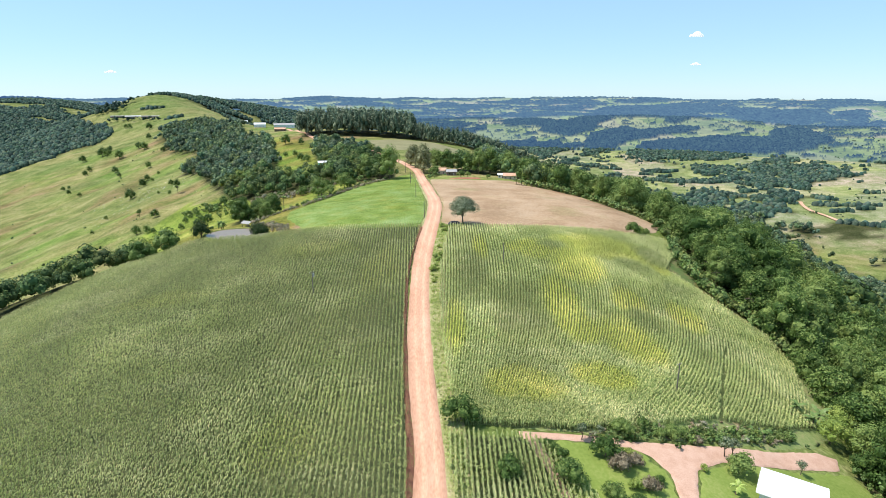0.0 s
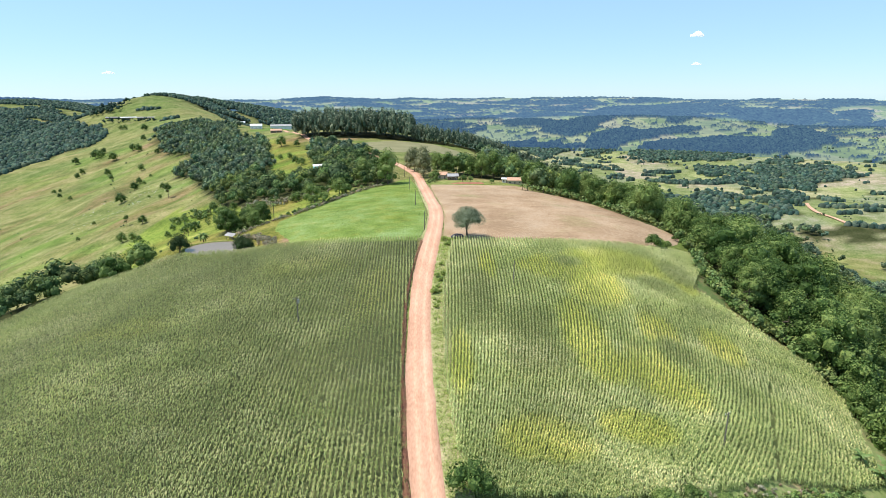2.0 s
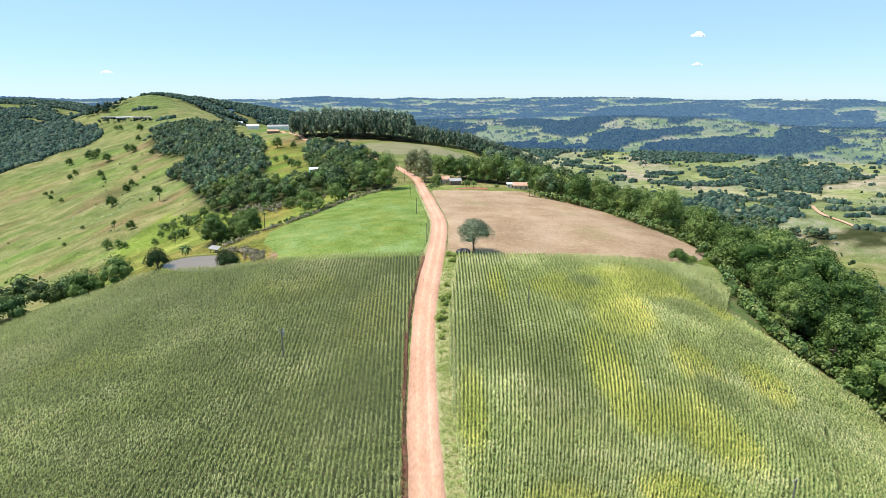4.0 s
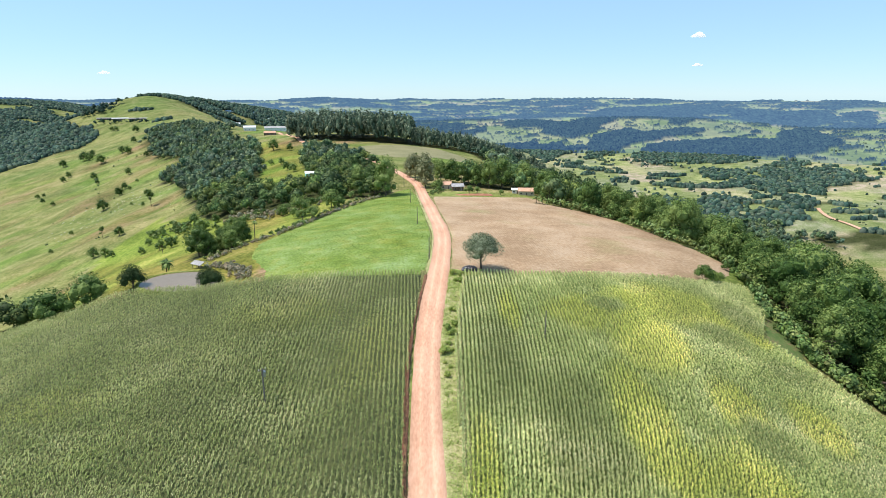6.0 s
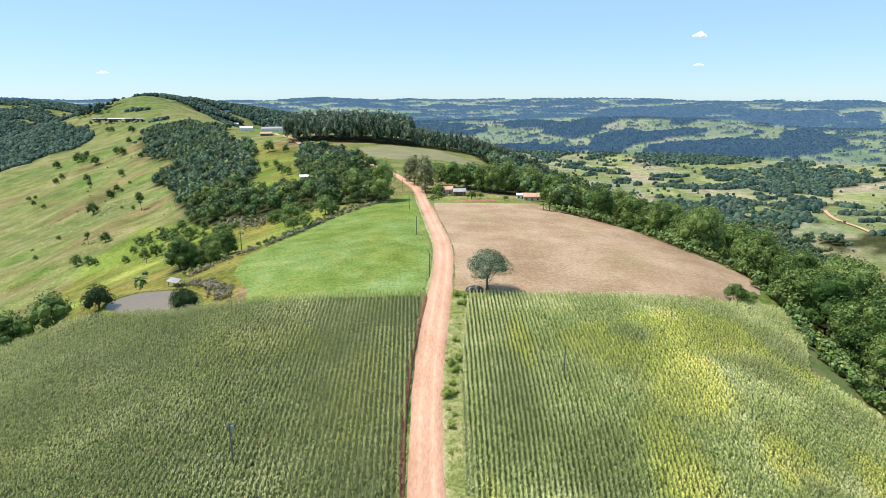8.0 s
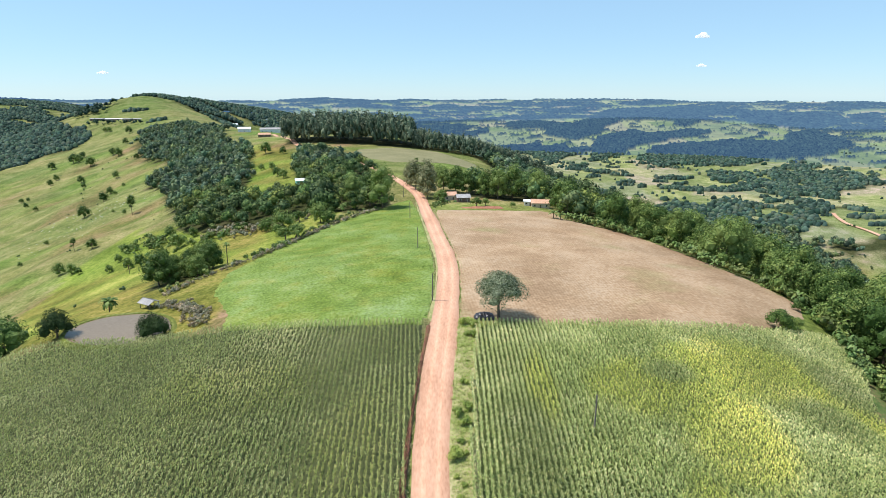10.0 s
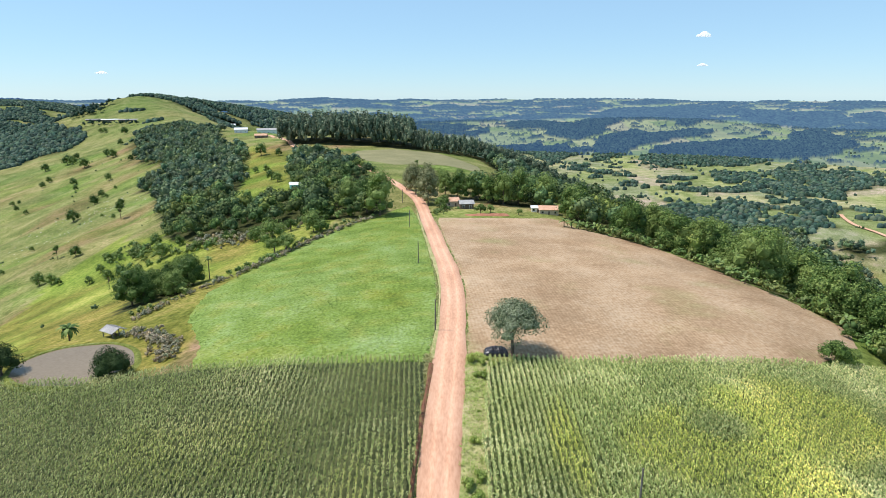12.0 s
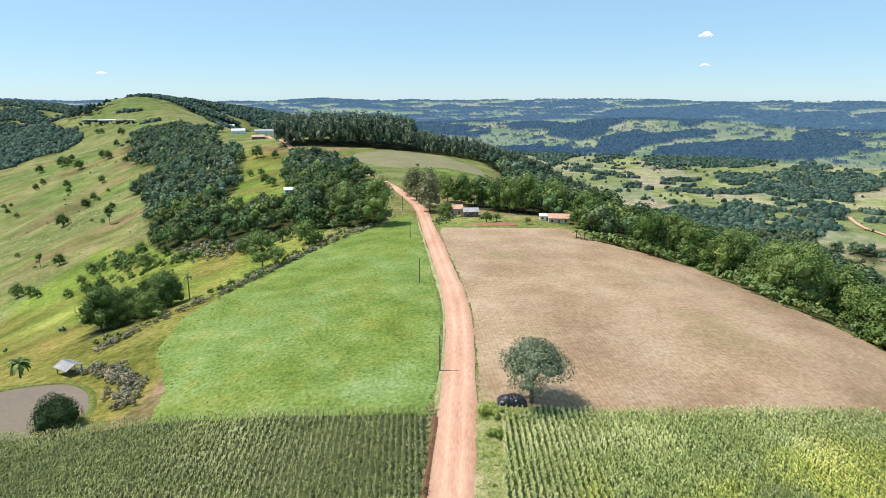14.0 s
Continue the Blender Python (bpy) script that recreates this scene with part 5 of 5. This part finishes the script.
plant(make_tree("small_tree", 73, 6, 7, 6, 800, 0.45, M["leaf"], z0=0.3), "small round tree beside the stubble field", "tree", [(19.5, 450, 1.0), (25, 455, 0.8), (-1, 462, 0.7), (41, 452, 0.6), (-3.5, 470, 1.0), (-1, 475, 1.2), (-72, 382, 1.3), (-78, 384, 1.1), (-62, 412, 1.2), (-66, 418, 1.1), (-84, 436, 1.1)], "small trees")
plant(make_tree("round_tree", 76, 14, 13, 9, 1800, 0.7, M["leaf"], z0=0.15, skirt=4, core=0.55), "rounded green tree above the meadow fence", "tree", [(-84, 402, 1.0), (-68, 419, 0.85), (-101, 428, 0.6)], "round trees above the meadow")

# ---------------- undergrowth ----------------
def tuft(seed, blades, tall, spread, wide):
    rng = np.random.default_rng(seed)
    co, f = [], []
    for k in range(blades):
        a, r = rng.uniform(0, 6.283), rng.uniform(0.2, 1) * spread
        d, q = np.array((math.cos(a), math.sin(a), 0)), np.array((-math.sin(a), math.cos(a), 0)) * wide
        h = tall * rng.uniform(0.6, 1.1)
        b = len(co)
        co += [d * r * 0.3 - q, d * r * 0.3 + q, d * r + np.array((0, 0, h))]
        f += [(b, b + 1, b + 2)]
    return np.array(co), np.array(f)


TUFTS = [tuft(400 + k, 14, 0.6, 0.9, 0.11) for k in range(5)]


def along_road(y0, y1, o0, o1, count, rng):
    y = rng.uniform(y0, y1, count)
    return np.interp(y, LINE[:, 1], LINE[:, 0]) + rng.uniform(o0, o1, count), y


def grass(name, x, y, s, mat, rng, label, tint=None):
    ob = scatter(name, TUFTS, x, y, s, rng, mat, label, tint, sink=0.0)
    ob["category"] = "grass"
    return ob


g = np.random.default_rng(21)
x, y = along_road(60, 262, 3.9, 8.2, 5200, g)
k = ~inside(x, y, CORN_EAST)
grass("verge_grass", x[k], y[k], g.uniform(0.35, 1.1, k.sum()), M["freshgrass"], g, "tall pale green grass along the road verge")
x, y = along_road(60, 262, -6.0, -4.0, 4200, g)
k = ~inside(x, y, CORN_WEST) & (g.random(len(x)) < 0.7)
grass("bank_grass", x[k], y[k], g.uniform(0.3, 0.9, k.sum()), M["straw"], g, "dry straw-coloured grass on the road bank")
x, y = along_road(262, 440, 3.7, 5.4, 1400, g)
x2, y2 = along_road(262, 480, -5.4, -3.7, 1800, g)
grass("field_edge_grass", np.r_[x, x2], np.r_[y, y2], g.uniform(0.15, 0.45, len(x) + len(x2)), M["straw"], g, "thin dry grass between road and fields")
x, y = spots(-90, 0, 258, 480, 1.35, g, lambda x, y: inside(x, y, MEADOW) & (fbm(x / 6, y / 6, 44) > 0.4))
grass("meadow_grass", x, y, g.uniform(0.25, 0.65, len(x)), M["tussock"], g, "uneven tussocks of green meadow grass", np.tile(g.uniform(0.55, 1.0, (len(x), 1)), (1, 3)) * [0.8, 0.95, 0.75])
VERGE = make_shrub("verge_bush", 81, 2.2, 2.8, 420, 0.3, M["lightleaf"], 4)
vx, vy = along_road(186, 260, 4.3, 7.6, 22, g)
vx[:4], vy[:4] = (6.2, 7.6, 6.8, 8.4), (257, 259, 254, 256)
plant(VERGE, "bright green leafy bush on the road verge", "bush", list(zip(vx, vy, g.uniform(0.25, 1.0, 22) ** 1.3 + 0.15)), "verge bushes")
BUSH = [proto(500 + k, 44, 0.26, n=3, wide=1.1, z0=0.2, core=0.66) for k in range(5)]


def thicket(name, line, count, spread, size, mat, label, seed):
    rng = np.random.default_rng(seed)
    p = smooth_line(line, 2.0)[:, :2]
    i = rng.integers(len(p), size=count)
    x, y = p[i, 0] + rng.normal(0, spread, count), p[i, 1] + rng.normal(0, spread, count)
    ob = scatter(name, BUSH, x, y, rng.uniform(*size, count), rng, mat, label, sink=0.15)
    ob["category"] = "scrub"
    return ob


M["scrubtone"] = material("dry_scrub_leaf", [(0.17, 0.16, 0.09), (0.26, 0.24, 0.15), (0.38, 0.34, 0.24)], 0.3, 0.85, 0, 8, tone=True, island=0.5)
M["greenscrub"] = material("green_scrub_leaf", [(0.07, 0.12, 0.026), (0.12, 0.185, 0.045), (0.2, 0.255, 0.08)], 0.3, 0.7, 0, 8, tone=True, island=0.5)
FENCE = [(-100, 307), (-95, 322), (-87, 338), (-79, 352), (-72, 371), (-63, 396), (-50, 425), (-40, 442)]
thicket("fence_scrub", FENCE, 260, 1.0, (0.9, 2.2), M["scrubtone"], "dry grey-brown scrub along the meadow fence", 31)
thicket("fence_scrub", [(x - 2, y + 2) for x, y in FENCE], 80, 2.0, (1.2, 3.2), M["greenscrub"], "green scrub along the meadow fence", 32)
thicket("pond_scrub", [(-90, 289), (-84, 285), (-78, 281), (-75, 276), (-73, 270)], 200, 1.7, (0.7, 1.9), M["scrubtone"], "dry brown scrub above the pond", 33)
thicket("slope_scrub", [(-88, 440), (-110, 440), (-135, 462), (-150, 470)], 110, 6, (1.5, 4.5), M["scrubtone"], "brown cut scrub below the wood", 34)
thicket("slope_scrub", [(-60, 462), (-90, 450), (-120, 445), (-180, 470), (-230, 520)], 150, 8, (1.5, 5.5), M["greenscrub"], "green bushes below the wood", 35)
thicket("woodland_edge", EDGE[:4] + [(117, 226), (113, 248), (120, 282), (121, 300), (117, 328), (108, 357), (97, 383), (83, 403), (70, 421)], 330, 1.8, (1.5, 5.0), M["greenscrub"], "leafy undergrowth along the woodland edge", 36)
thicket("bank_scrub", [(113, 262), (115, 250), (116, 240), (114, 230), (119, 220), (129, 210), (134, 196)], 150, 1.3, (1.5, 4.5), M["greenscrub"], "leafy scrub above the earth bank", 40)
thicket("house_scrub", [(-6, 447), (-3, 458), (0, 466), (6, 462)], 60, 2.0, (0.8, 2.6), M["greenscrub"], "green weeds and bushes below the cottages", 37)
thicket("drive_weeds", [(46, 121.5), (58, 123), (68, 125), (80, 130), (100, 138)], 300, 1.7, (0.5, 2.2), M["greenscrub"], "weeds and flowers along the drive", 38)
thicket("drive_weeds", [(40, 121), (55, 124.5), (72, 130), (92, 134)], 160, 1.6, (0.4, 1.5), M["scrubtone"], "dry weeds and stalks between drive and maize", 41)
thicket("drive_weeds", [(26, 118), (28, 110), (29, 102), (30, 94)], 60, 0.5, (0.4, 1.0), M["scrubtone"], "dry weeds along the garden edge", 39)

rng = np.random.default_rng(77)
cx, cy = rng.normal(-395, 45, 260), rng.normal(770, 55, 260)
ROCK = [(ICO[0] * rng.uniform(0.6, 1.2, (12, 1)) * (1, 0.8, 0.6), ICO[1]) for k in range(4)]
tagged(scatter("rocks", ROCK, cx, cy, rng.uniform(0.4, 1.3, 260), rng, M["rocktone"], "pale grey boulders strewn over the pasture", sink=0.2, smooth=False), category="rocks")

bx, by = rng.uniform(-1145, -1040, 40), rng.uniform(1905, 1985, 40)
scatter("hilltop_clump", PLAIN, bx, by, rng.uniform(12, 19, 40), rng, M["hazy_farwood"], "dark clump of trees beside the poultry barns")
bx, by = rng.uniform(-1060, -840, 26), rng.uniform(-16, 10, 26)
scatter("barn_trees", PLAIN, bx, 1795 - 0.45 * (bx + 930) + by - 14, rng.uniform(5, 15, 26), rng, M["hazy_farwood"], "dark trees scattered before the poultry barns")

ribbon("farm_track", smooth_line([(868, 1340), (846, 1290), (832, 1240), (834, 1190), (830, 1131)], 2.5)[:, :2], [(-4, 1.8), (0, 2.0), (4, 1.8)], M["road"], label="pale earth track across the valley pasture", category="track")

# ---------------- clouds ----------------
def cloud(x, y, z, wide, tall, seed):
    """Overlapping soft puffs, flat below."""
    rng = np.random.default_rng(seed)
    bm = bmesh.new()
    for k in range(22):
        u = rng.uniform(-1, 1)
        r = tall * rng.uniform(0.28, 0.5) * (1.15 - 0.8 * abs(u))
        m = Matrix.LocRotScale((0.46 * u * wide, rng.uniform(-0.12, 0.12) * wide, 0.6 * r + rng.uniform(0, 0.25) * tall * (1 - abs(u))), None, (1.5 * r, 1.5 * r, r))
        bmesh.ops.create_icosphere(bm, subdivisions=2, radius=1, matrix=m)
    for f in bm.faces:
        f.smooth = True
    me = bpy.data.meshes.new("cloud")
    bm.to_mesh(me)
    bm.free()
    me.materials.append(M["cloud"])
    ob = new("cloud", me)
    ob.matrix_basis = pose(x, y, z)
    return tagged(ob, "small white fair-weather cloud low over the skyline", "cloud", "clouds")


cloud(2090, 4900, 503, 120, 36, 1)
cloud(2110, 4900, 282, 90, 22, 2)
cloud(-2730, 4900, 222, 100, 22, 3)

# ---------------- plan to metres ----------------
PLAN = 0.82
for ob in list(scene.objects):
    if ob.parent is None and ob.type not in ("CAMERA", "LIGHT"):
        ob.matrix_basis = Matrix.Scale(PLAN, 4) @ ob.matrix_basis
